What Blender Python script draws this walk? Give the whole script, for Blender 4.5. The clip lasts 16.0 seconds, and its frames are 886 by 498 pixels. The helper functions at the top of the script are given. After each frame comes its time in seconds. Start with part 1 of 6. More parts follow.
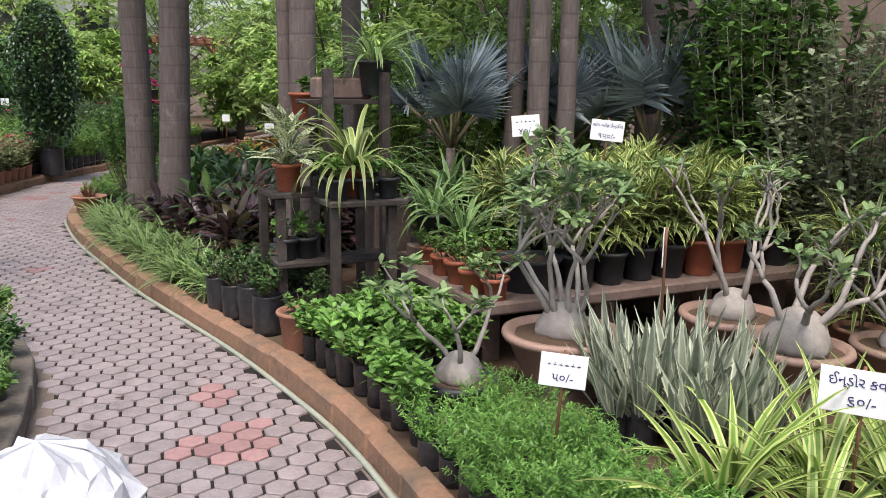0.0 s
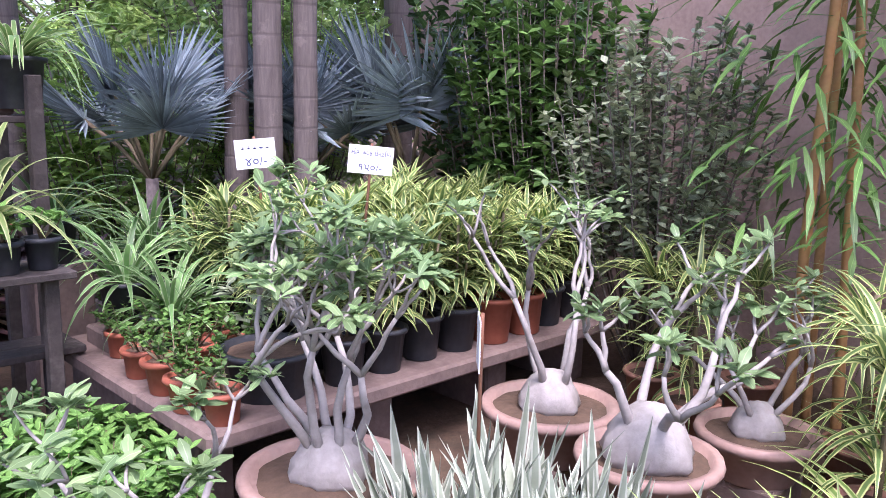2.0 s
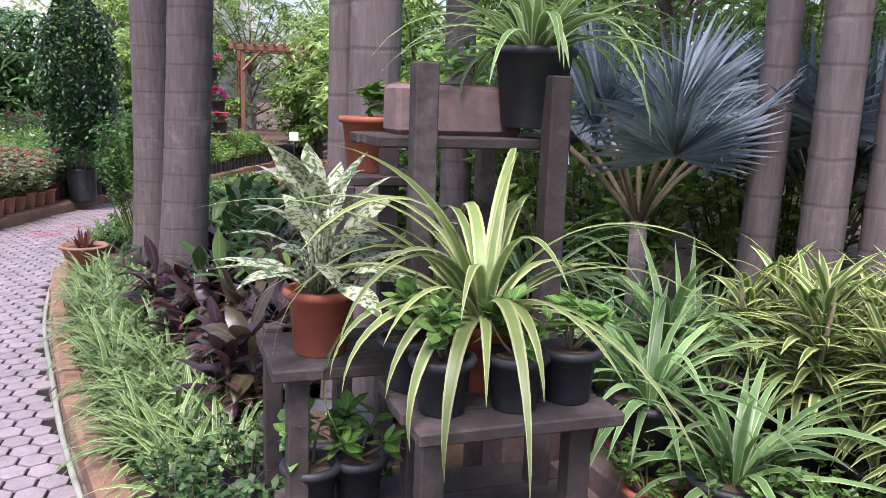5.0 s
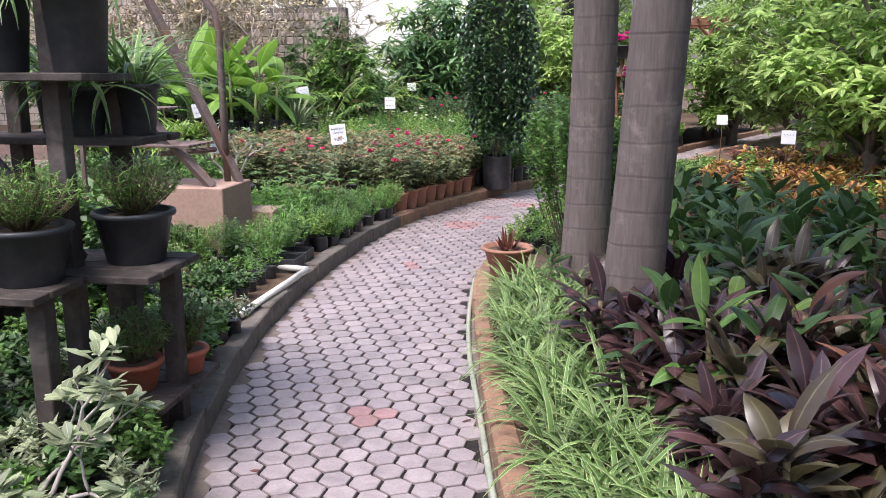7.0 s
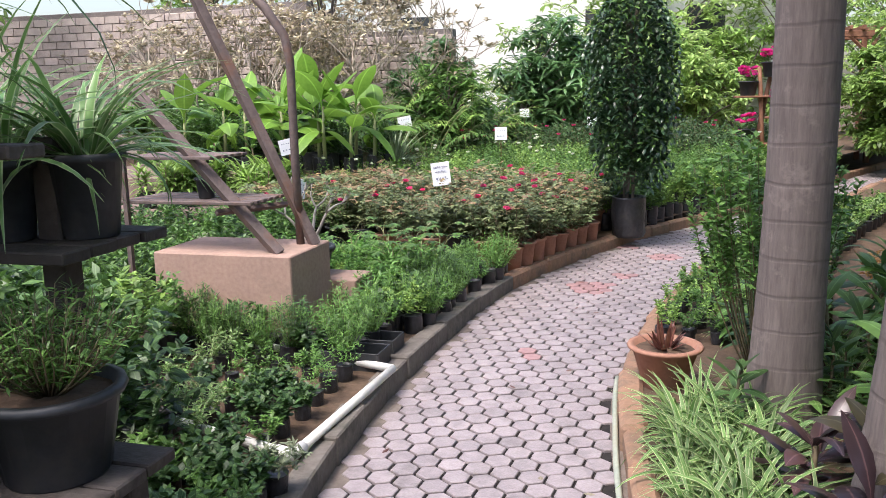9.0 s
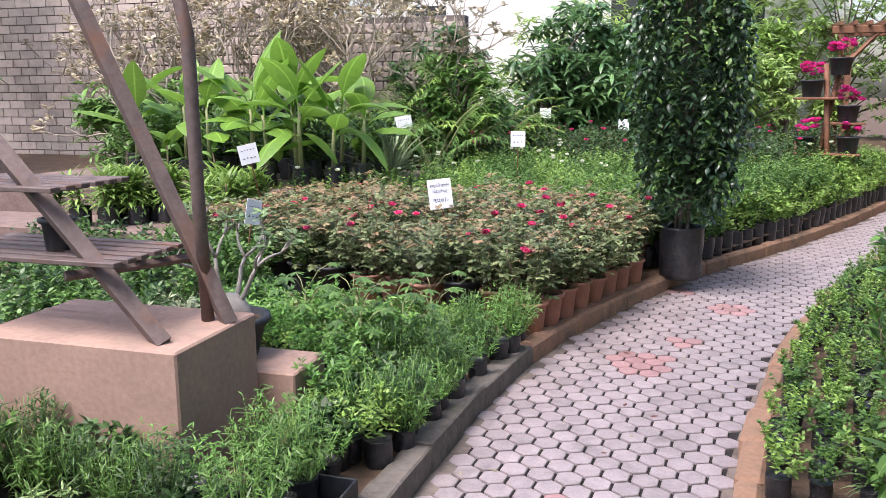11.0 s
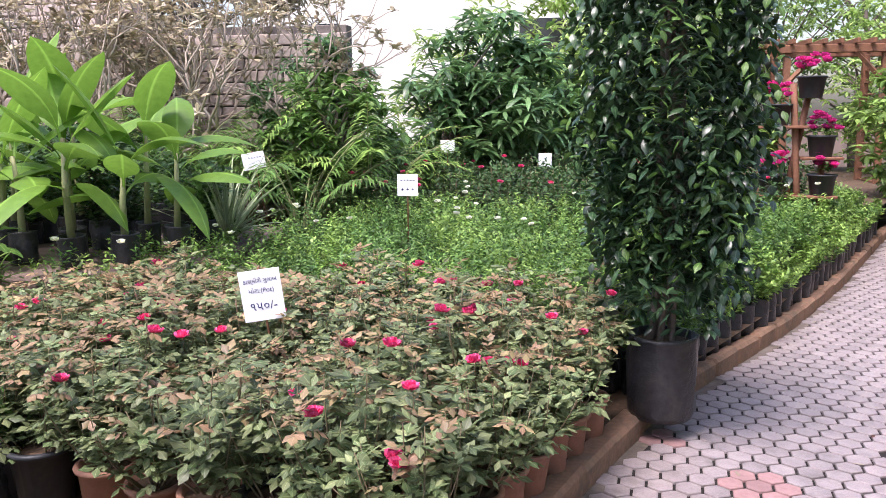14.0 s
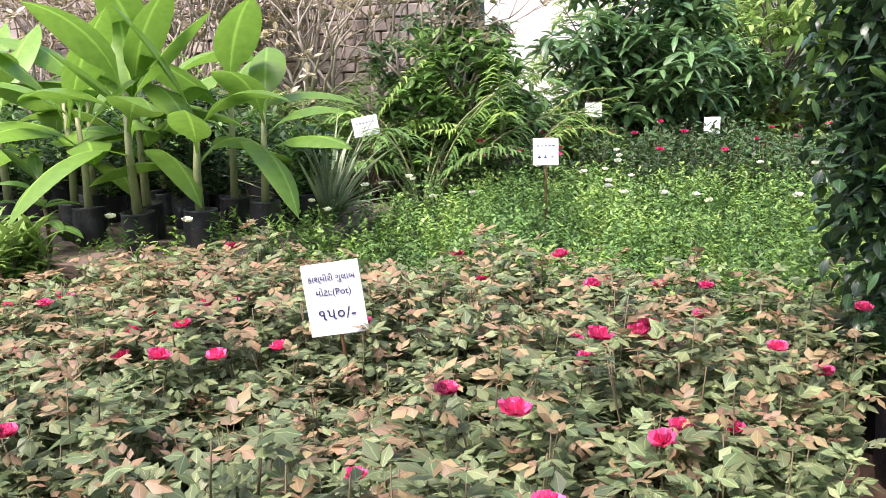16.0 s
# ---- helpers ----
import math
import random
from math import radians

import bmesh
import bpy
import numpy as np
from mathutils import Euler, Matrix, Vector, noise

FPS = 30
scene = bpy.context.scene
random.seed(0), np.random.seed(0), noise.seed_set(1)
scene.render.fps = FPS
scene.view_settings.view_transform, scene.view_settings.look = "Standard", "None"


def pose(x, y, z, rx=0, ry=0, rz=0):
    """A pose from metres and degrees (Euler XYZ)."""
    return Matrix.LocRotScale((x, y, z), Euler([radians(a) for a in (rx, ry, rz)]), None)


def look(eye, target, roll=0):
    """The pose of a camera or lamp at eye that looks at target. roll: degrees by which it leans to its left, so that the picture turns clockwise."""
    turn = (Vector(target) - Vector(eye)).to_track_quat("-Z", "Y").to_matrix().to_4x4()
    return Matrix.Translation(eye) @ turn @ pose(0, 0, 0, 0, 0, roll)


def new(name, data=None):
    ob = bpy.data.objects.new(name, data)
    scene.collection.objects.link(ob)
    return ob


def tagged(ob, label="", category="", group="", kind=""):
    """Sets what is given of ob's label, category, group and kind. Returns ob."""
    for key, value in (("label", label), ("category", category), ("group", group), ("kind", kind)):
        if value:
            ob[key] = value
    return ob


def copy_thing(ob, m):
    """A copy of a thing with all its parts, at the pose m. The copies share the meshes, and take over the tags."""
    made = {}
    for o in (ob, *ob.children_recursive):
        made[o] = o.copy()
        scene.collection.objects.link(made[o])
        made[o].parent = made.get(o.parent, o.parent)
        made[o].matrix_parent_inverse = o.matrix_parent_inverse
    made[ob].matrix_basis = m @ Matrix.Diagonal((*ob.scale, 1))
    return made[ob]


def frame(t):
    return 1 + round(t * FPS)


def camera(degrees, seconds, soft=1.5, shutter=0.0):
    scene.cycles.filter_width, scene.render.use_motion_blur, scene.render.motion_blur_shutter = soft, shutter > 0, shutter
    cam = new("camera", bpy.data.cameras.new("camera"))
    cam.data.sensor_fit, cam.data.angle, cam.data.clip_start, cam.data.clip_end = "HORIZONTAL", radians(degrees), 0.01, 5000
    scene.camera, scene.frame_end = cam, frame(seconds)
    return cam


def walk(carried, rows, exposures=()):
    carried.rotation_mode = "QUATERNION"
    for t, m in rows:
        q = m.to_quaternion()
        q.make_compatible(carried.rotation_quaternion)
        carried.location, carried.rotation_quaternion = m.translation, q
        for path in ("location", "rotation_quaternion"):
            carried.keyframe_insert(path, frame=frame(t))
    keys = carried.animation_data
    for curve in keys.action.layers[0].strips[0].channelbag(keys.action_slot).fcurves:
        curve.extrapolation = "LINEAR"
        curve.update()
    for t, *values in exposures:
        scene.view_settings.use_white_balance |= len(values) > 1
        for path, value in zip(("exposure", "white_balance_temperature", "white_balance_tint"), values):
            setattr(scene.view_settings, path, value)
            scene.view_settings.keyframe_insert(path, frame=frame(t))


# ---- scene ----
cam = camera(57.6, 16.0, soft=0.45)
PATH = [
    (0, (0.082, -4.377, 1.462), (0.917, -2.601, 1.076), 0.6),
    (0.5, (0.259, -4.049, 1.451), (1.396, -2.446, 1.079), 1.3),
    (1, (0.446, -3.808, 1.457), (1.75, -2.338, 1.089), 1.0),
    (1.5, (0.65, -3.558, 1.466), (1.992, -2.123, 1.092), 0.8),
    (2, (0.732, -3.251, 1.48), (2.11, -1.845, 1.126), 1.1),
    (2.5, (0.784, -3.007, 1.494), (2.166, -1.606, 1.133), 1.0),
    (3, (0.893, -2.725, 1.51), (2.031, -1.12, 1.153), 0.0),
    (3.2, (0.912, -2.622, 1.501), (1.999, -0.98, 1.149), 0.0),
    (5.3, (0.863, -1.524, 1.482), (1.392, 0.37, 1.115), 1.9),
    (5.5, (0.813, -1.395, 1.491), (1.253, 0.519, 1.113), 1.7),
    (6, (0.738, -1.125, 1.487), (0.978, 0.82, 1.084), 1.0),
    (6.5, (0.719, -0.816, 1.465), (0.632, 1.139, 1.049), 0.2),
    (7, (0.576, -0.494, 1.466), (0.315, 1.445, 1.05), 0.1),
    (7.5, (0.463, -0.179, 1.489), (0.133, 1.751, 1.082), -0.3),
    (8, (0.427, 0.221, 1.509), (-0.039, 2.129, 1.129), -0.8),
    (8.5, (0.341, 0.599, 1.512), (-0.161, 2.5, 1.144), -0.9),
    (8.7, (0.307, 0.733, 1.531), (-0.207, 2.631, 1.167), -1.1),
    (10.8, (-0.067, 2.591, 1.58), (-0.64, 4.469, 1.201), -0.2),
    (11, (-0.125, 2.79, 1.575), (-0.681, 4.674, 1.198), -0.2),
    (11.5, (-0.199, 3.27, 1.594), (-0.632, 5.187, 1.22), -0.8),
    (12, (-0.207, 3.694, 1.612), (-0.603, 5.618, 1.239), -0.6),
    (12.5, (-0.277, 4.144, 1.61), (-0.639, 6.075, 1.234), -0.3),
    (13, (-0.302, 4.573, 1.607), (-0.635, 6.514, 1.259), -0.3),
    (13.5, (-0.373, 5.007, 1.596), (-0.733, 6.947, 1.272), 0.1),
    (14, (-0.491, 5.423, 1.583), (-0.834, 7.368, 1.27), -0.3),
    (14.5, (-0.519, 5.819, 1.515), (-1.042, 7.727, 1.221), -0.7),
    (15, (-0.617, 6.116, 1.439), (-1.31, 7.966, 1.129), -0.7),
    (15.5, (-0.732, 6.364, 1.427), (-1.406, 8.217, 1.097), -0.8),
    (16, (-0.751, 6.582, 1.417), (-1.419, 8.433, 1.056), -1.3),
]
walk(cam, [(t, look(eye, aim, roll)) for t, eye, aim, roll in PATH],
     exposures=((0.0, 0.6, 6500, 14), (1.0, 1.15, 5850, 27), (2.0, 1.42, 5650, 34), (3.0, 1.4, 5700, 34), (5.5, 1.05, 5950, 27),
                (8.5, 1.12, 6250, 16), (11.0, 1.15, 6150, 20), (14.5, 1.3, 6150, 25), (16.0, 1.45, 6400, 22)))

# ---- world, sun and exposure ----
world = bpy.data.worlds.new("world")
scene.world = world
world.use_nodes = True
wn = world.node_tree.nodes
sky = wn.new("ShaderNodeTexSky")
sky.sky_type, sky.sun_disc = "NISHITA", False
sky.sun_elevation, sky.sun_rotation = radians(64), radians(-149)
sky.dust_density, sky.air_density, sky.ozone_density = 4.0, 1.3, 1.0
wn["Background"].inputs["Strength"].default_value = 0.15
world.node_tree.links.new(sky.outputs[0], wn["Background"].inputs[0])
sun = new("sun", bpy.data.lights.new("sun", "SUN"))
sun.data.energy, sun.data.angle, sun.data.color = 2.3, radians(24), (1.0, 0.96, 0.88)
sun.matrix_world = look((-3, -5, 12), (0, 0, 0))

# ---- materials ----
def nodes_of(name):
    m = bpy.data.materials.new(name)
    m.use_nodes = True
    nt = m.node_tree
    return m, nt, nt.nodes["Principled BSDF"]


def add(nt, kind, **settings):
    n = nt.nodes.new(kind)
    for k, v in settings.items():
        if k in n.inputs:
            n.inputs[k].default_value = v
    return n


def mixer(nt, fac, a, b, mode="MIX"):
    n = nt.nodes.new("ShaderNodeMix")
    n.data_type, n.blend_type = "RGBA", mode
    for i, v in ((0, fac), (6, a), (7, b)):
        if isinstance(v, (int, float)):
            n.inputs[i].default_value = v
        elif isinstance(v, tuple):
            n.inputs[i].default_value = (*v[:3], 1)
        else:
            nt.links.new(v, n.inputs[i])
    return n.outputs[2]


def ramp(nt, fac, lo, hi):
    n = nt.nodes.new("ShaderNodeMapRange")
    n.inputs[1].default_value, n.inputs[2].default_value = lo, hi
    nt.links.new(fac, n.inputs[0])
    return n.outputs[0]


def surface(name, a, b, scale=6.0, rough=0.8, bump=0.3, stain=None, metal=0.0, fine=40.0, pieces=0.0, spec=0.3):
    """A worn surface: broad mottling from a to b, fine grain, optional stains, and relief."""
    m, nt, p = nodes_of(name)
    co = add(nt, "ShaderNodeTexCoord").outputs["Object"] if not pieces else add(nt, "ShaderNodeNewGeometry").outputs["Position"]
    n1 = add(nt, "ShaderNodeTexNoise", Scale=scale, Detail=6.0, Roughness=0.65)
    n2 = add(nt, "ShaderNodeTexNoise", Scale=fine, Detail=4.0)
    n3 = add(nt, "ShaderNodeTexNoise", Scale=scale * 0.35, Detail=5.0, Roughness=0.7)
    for n in (n1, n2, n3):
        nt.links.new(co, n.inputs["Vector"])
    col = mixer(nt, ramp(nt, n1.outputs[0], 0.3, 0.7), a, b)
    col = mixer(nt, 0.35, col, n2.outputs[0], "SOFT_LIGHT")
    if stain:
        col = mixer(nt, ramp(nt, n3.outputs[0], 0.52, 0.72), col, stain)
    if pieces:
        info = add(nt, "ShaderNodeObjectInfo").outputs["Random"]
        geo = add(nt, "ShaderNodeNewGeometry").outputs["Random Per Island"]
        s = nt.nodes.new("ShaderNodeMath")
        s.operation = "FRACT"
        t = nt.nodes.new("ShaderNodeMath")
        t.operation = "ADD"
        nt.links.new(info, t.inputs[0])
        nt.links.new(geo, t.inputs[1])
        nt.links.new(t.outputs[0], s.inputs[0])
        hsv = add(nt, "ShaderNodeHueSaturation")
        nt.links.new(ramp(nt, s.outputs[0], -1.0 / pieces, 1.0 + 0.5 / pieces), hsv.inputs["Value"])
        hsv.inputs["Value"].default_value = 1
        mr = nt.nodes.new("ShaderNodeMapRange")
        mr.inputs[3].default_value, mr.inputs[4].default_value = 1 - pieces, 1 + pieces
        nt.links.new(s.outputs[0], mr.inputs[0])
        nt.links.new(mr.outputs[0], hsv.inputs["Value"])
        nt.links.new(col, hsv.inputs["Color"])
        col = hsv.outputs[0]
    nt.links.new(col, p.inputs["Base Color"])
    p.inputs["Roughness"].default_value, p.inputs["Metallic"].default_value = rough, metal
    p.inputs["Specular IOR Level"].default_value = spec
    if bump:
        bn = add(nt, "ShaderNodeBump", Strength=bump, Distance=0.01)
        mixn = mixer(nt, 0.5, n1.outputs[0], n2.outputs[0])
        nt.links.new(mixn, bn.inputs["Height"])
        nt.links.new(bn.outputs[0], p.inputs["Normal"])
    return m


def leafmat(name, a, b, stripe=None, where="edge", width=0.4, rough=0.45, trans=0.3, spec=0.4):
    """Leaves: each blade between the colours a and b, with a stripe at the margin or the middle, or blotches."""
    m, nt, p = nodes_of(name)
    geo = add(nt, "ShaderNodeNewGeometry")
    obi = add(nt, "ShaderNodeObjectInfo")
    col = mixer(nt, geo.outputs["Random Per Island"], a, b)
    nz = add(nt, "ShaderNodeTexNoise", Scale=25.0, Detail=4.0)
    nt.links.new(geo.outputs["Position"], nz.inputs["Vector"])
    uv = add(nt, "ShaderNodeUVMap")
    sep = add(nt, "ShaderNodeSeparateXYZ")
    nt.links.new(uv.outputs[0], sep.inputs[0])
    sub = nt.nodes.new("ShaderNodeMath")
    sub.operation = "SUBTRACT"
    sub.inputs[1].default_value = 0.5
    nt.links.new(sep.outputs[0], sub.inputs[0])
    ab = nt.nodes.new("ShaderNodeMath")
    ab.operation = "ABSOLUTE"
    nt.links.new(sub.outputs[0], ab.inputs[0])
    off = ab.outputs[0]
    if stripe:
        if where == "edge":
            f = ramp(nt, off, 0.5 - width / 2 - 0.06, 0.5 - width / 2 + 0.04)
        elif where == "middle":
            f = ramp(nt, off, width / 2 + 0.05, width / 2 - 0.05)
        else:
            bl = add(nt, "ShaderNodeTexNoise", Scale=85.0, Detail=4.0)
            nt.links.new(geo.outputs["Position"], bl.inputs["Vector"])
            f = ramp(nt, bl.outputs[0], 0.6 - width * 0.3, 0.66 - width * 0.3)
        col = mixer(nt, f, col, stripe)
    else:
        col = mixer(nt, ramp(nt, off, 0.06, 0.0), col, tuple(min(1, c * 1.5 + 0.02) for c in b))
    col = mixer(nt, 0.4, col, nz.outputs[0], "SOFT_LIGHT")
    hsv = add(nt, "ShaderNodeHueSaturation")
    mr = nt.nodes.new("ShaderNodeMapRange")
    mr.inputs[3].default_value, mr.inputs[4].default_value = 0.82, 1.18
    nt.links.new(obi.outputs["Random"], mr.inputs[0])
    wnz = nt.nodes.new("ShaderNodeTexWhiteNoise")
    wnz.noise_dimensions = "1D"
    nt.links.new(geo.outputs["Random Per Island"], wnz.inputs["W"])
    each = nt.nodes.new("ShaderNodeMapRange")
    each.inputs[3].default_value, each.inputs[4].default_value = 0.6, 1.4
    nt.links.new(wnz.outputs["Value"], each.inputs[0])
    mul = nt.nodes.new("ShaderNodeMath")
    mul.operation = "MULTIPLY"
    nt.links.new(mr.outputs[0], mul.inputs[0])
    nt.links.new(each.outputs[0], mul.inputs[1])
    nt.links.new(mul.outputs[0], hsv.inputs["Value"])
    nt.links.new(col, hsv.inputs["Color"])
    nt.links.new(hsv.outputs[0], p.inputs["Base Color"])
    p.inputs["Roughness"].default_value = rough
    p.inputs["Specular IOR Level"].default_value = spec
    tr = nt.nodes.new("ShaderNodeBsdfTranslucent")
    nt.links.new(hsv.outputs[0], tr.inputs[0])
    mx = nt.nodes.new("ShaderNodeMixShader")
    mx.inputs[0].default_value = trans
    nt.links.new(p.outputs[0], mx.inputs[1])
    nt.links.new(tr.outputs[0], mx.inputs[2])
    nt.links.new(mx.outputs[0], nt.nodes["Material Output"].inputs[0])
    return m


def ringed(name, a, b, line):
    """Palm bark: fine upright streaks, pale lichen patches and uneven dark leaf-scar rings."""
    m, nt, p = nodes_of(name)
    co = add(nt, "ShaderNodeTexCoord").outputs["Object"]
    stretch = add(nt, "ShaderNodeMapping")
    stretch.inputs["Scale"].default_value = (30, 30, 3)
    nt.links.new(co, stretch.inputs["Vector"])
    streak = add(nt, "ShaderNodeTexNoise", Scale=1.6, Detail=6.0, Roughness=0.7)
    nt.links.new(stretch.outputs[0], streak.inputs["Vector"])
    patch = add(nt, "ShaderNodeTexNoise", Scale=4.5, Detail=6.0, Roughness=0.7)
    nt.links.new(co, patch.inputs["Vector"])
    rings = add(nt, "ShaderNodeTexWave", Scale=1.95, Distortion=1.1, Detail=3.0)
    rings.inputs["Detail Scale"].default_value = 1.6
    rings.bands_direction = "Z"
    nt.links.new(co, rings.inputs["Vector"])
    col = mixer(nt, ramp(nt, streak.outputs[0], 0.3, 0.7), a, b)
    col = mixer(nt, ramp(nt, patch.outputs[0], 0.56, 0.7), col, tuple(min(1, c * 1.35) for c in b))
    scar = ramp(nt, rings.outputs[0], 0.035, 0.0)
    col = mixer(nt, 0.4, col, mixer(nt, scar, col, line))
    nt.links.new(col, p.inputs["Base Color"])
    p.inputs["Roughness"].default_value, p.inputs["Specular IOR Level"].default_value = 0.85, 0.25
    bn = add(nt, "ShaderNodeBump", Strength=0.45, Distance=0.006)
    nt.links.new(mixer(nt, scar, streak.outputs[0], (0.0, 0.0, 0.0)), bn.inputs["Height"])
    nt.links.new(bn.outputs[0], p.inputs["Normal"])
    return m


M = dict(
    paver=surface("paver", (0.33, 0.28, 0.28), (0.24, 0.20, 0.20), 14, 0.4, 0.5, (0.17, 0.145, 0.14), pieces=0.1, fine=90, spec=0.5),
    paver_red=surface("paver_red", (0.33, 0.195, 0.19), (0.27, 0.165, 0.16), 7, 0.55, 0.25, None, pieces=0.14),
    joint=surface("joint", (0.012, 0.010, 0.010), (0.028, 0.023, 0.021), 12, 0.95, 0.4),
    soil=surface("soil", (0.07, 0.045, 0.03), (0.13, 0.085, 0.055), 9, 0.95, 0.8, (0.05, 0.04, 0.025)),
    grit=surface("grit", (0.13, 0.105, 0.09), (0.2, 0.165, 0.14), 9, 0.9, 0.5, (0.08, 0.065, 0.05)),
    kerb_brick=surface("kerb_brick", (0.30, 0.17, 0.11), (0.21, 0.135, 0.09), 9, 0.92, 0.9, (0.12, 0.095, 0.07), pieces=0.1),
    kerb_grey=surface("kerb_grey", (0.17, 0.15, 0.13), (0.105, 0.09, 0.078), 9, 0.9, 0.7, (0.06, 0.06, 0.045), pieces=0.05),
    terracotta=surface("terracotta", (0.34, 0.10, 0.055), (0.27, 0.085, 0.05), 9, 0.6, 0.15, (0.26, 0.13, 0.085)),
    clay=surface("clay", (0.36, 0.18, 0.12), (0.28, 0.145, 0.1), 8, 0.75, 0.2, (0.22, 0.15, 0.11)),
    bowl=surface("bowl", (0.36, 0.235, 0.19), (0.29, 0.19, 0.155), 8, 0.6, 0.1, (0.27, 0.21, 0.17)),
    black=surface("black_plastic", (0.022, 0.024, 0.028), (0.04, 0.042, 0.047), 12, 0.5, 0.1, (0.06, 0.055, 0.05)),
    bag=surface("bag_film", (0.012, 0.012, 0.014), (0.03, 0.03, 0.034), 25, 0.35, 0.9, (0.05, 0.045, 0.04), spec=0.5),
    wood_dark=surface("wood_dark", (0.032, 0.026, 0.023), (0.06, 0.048, 0.043), 11, 0.8, 0.8, (0.115, 0.098, 0.088)),
    wood_red=surface("wood_red", (0.24, 0.11, 0.06), (0.17, 0.08, 0.05), 9, 0.7, 0.4, (0.12, 0.07, 0.05)),
    slab=surface("slab", (0.22, 0.155, 0.13), (0.145, 0.105, 0.09), 8, 0.85, 0.5, (0.12, 0.08, 0.07)),
    steel=surface("rusty_steel", (0.10, 0.075, 0.07), (0.16, 0.12, 0.11), 14, 0.6, 0.3, (0.17, 0.09, 0.06), metal=0.2),
    plinth=surface("plinth", (0.38, 0.25, 0.195), (0.3, 0.2, 0.16), 4, 0.85, 0.35, (0.22, 0.16, 0.13)),
    plaster=surface("pink_plaster", (0.36, 0.26, 0.225), (0.28, 0.2, 0.175), 2.2, 0.9, 0.4, (0.22, 0.165, 0.15)),
    white=surface("white_paint", (0.78, 0.77, 0.73), (0.7, 0.69, 0.65), 3, 0.8, 0.1, (0.6, 0.59, 0.55)),
    brick=surface("old_brick", (0.52, 0.44, 0.39), (0.4, 0.33, 0.29), 5, 0.9, 0.8, (0.27, 0.22, 0.2), pieces=0.2),
    mortar=surface("mortar", (0.2, 0.175, 0.16), (0.14, 0.12, 0.11), 8, 0.95, 0.5),
    pvc=surface("pvc", (0.72, 0.70, 0.66), (0.62, 0.6, 0.55), 8, 0.4, 0.05, (0.5, 0.47, 0.4)),
    hose=surface("hose", (0.27, 0.31, 0.25), (0.34, 0.35, 0.28), 3, 0.5, 0.05, (0.34, 0.31, 0.22)),
    film=surface("white_bag", (0.6, 0.61, 0.65), (0.48, 0.5, 0.54), 6, 0.45, 1.0),
    card=surface("card", (0.84, 0.84, 0.87), (0.78, 0.78, 0.8), 9, 0.7, 0.05),
    ink=surface("ink", (0.04, 0.04, 0.13), (0.06, 0.06, 0.16), 20, 0.6, 0.0),
    bark=ringed("palm_bark", (0.10, 0.08, 0.074), (0.18, 0.146, 0.134), (0.075, 0.06, 0.056)),
    bark2=surface("rough_bark", (0.12, 0.095, 0.08), (0.2, 0.165, 0.14), 14, 0.9, 0.8, (0.07, 0.06, 0.05)),
    pale_bark=surface("pale_bark", (0.36, 0.325, 0.30), (0.27, 0.25, 0.225), 16, 0.7, 0.35, (0.22, 0.2, 0.17)),
    stem=surface("stem", (0.13, 0.12, 0.06), (0.17, 0.12, 0.08), 20, 0.8, 0.2),
    dry=surface("dry_twigs", (0.42, 0.36, 0.29), (0.3, 0.25, 0.2), 10, 0.9, 0.3),
    bamboo=surface("bamboo_cane", (0.33, 0.17, 0.06), (0.25, 0.14, 0.06), 7, 0.45, 0.1, (0.3, 0.26, 0.08)),
    pseudostem=surface("pseudostem", (0.2, 0.25, 0.1), (0.28, 0.27, 0.14), 12, 0.55, 0.2, (0.2, 0.14, 0.08)),
    dark_glass=surface("dark_glass", (0.03, 0.035, 0.04), (0.05, 0.055, 0.06), 5, 0.15, 0.0, spec=0.5),
)
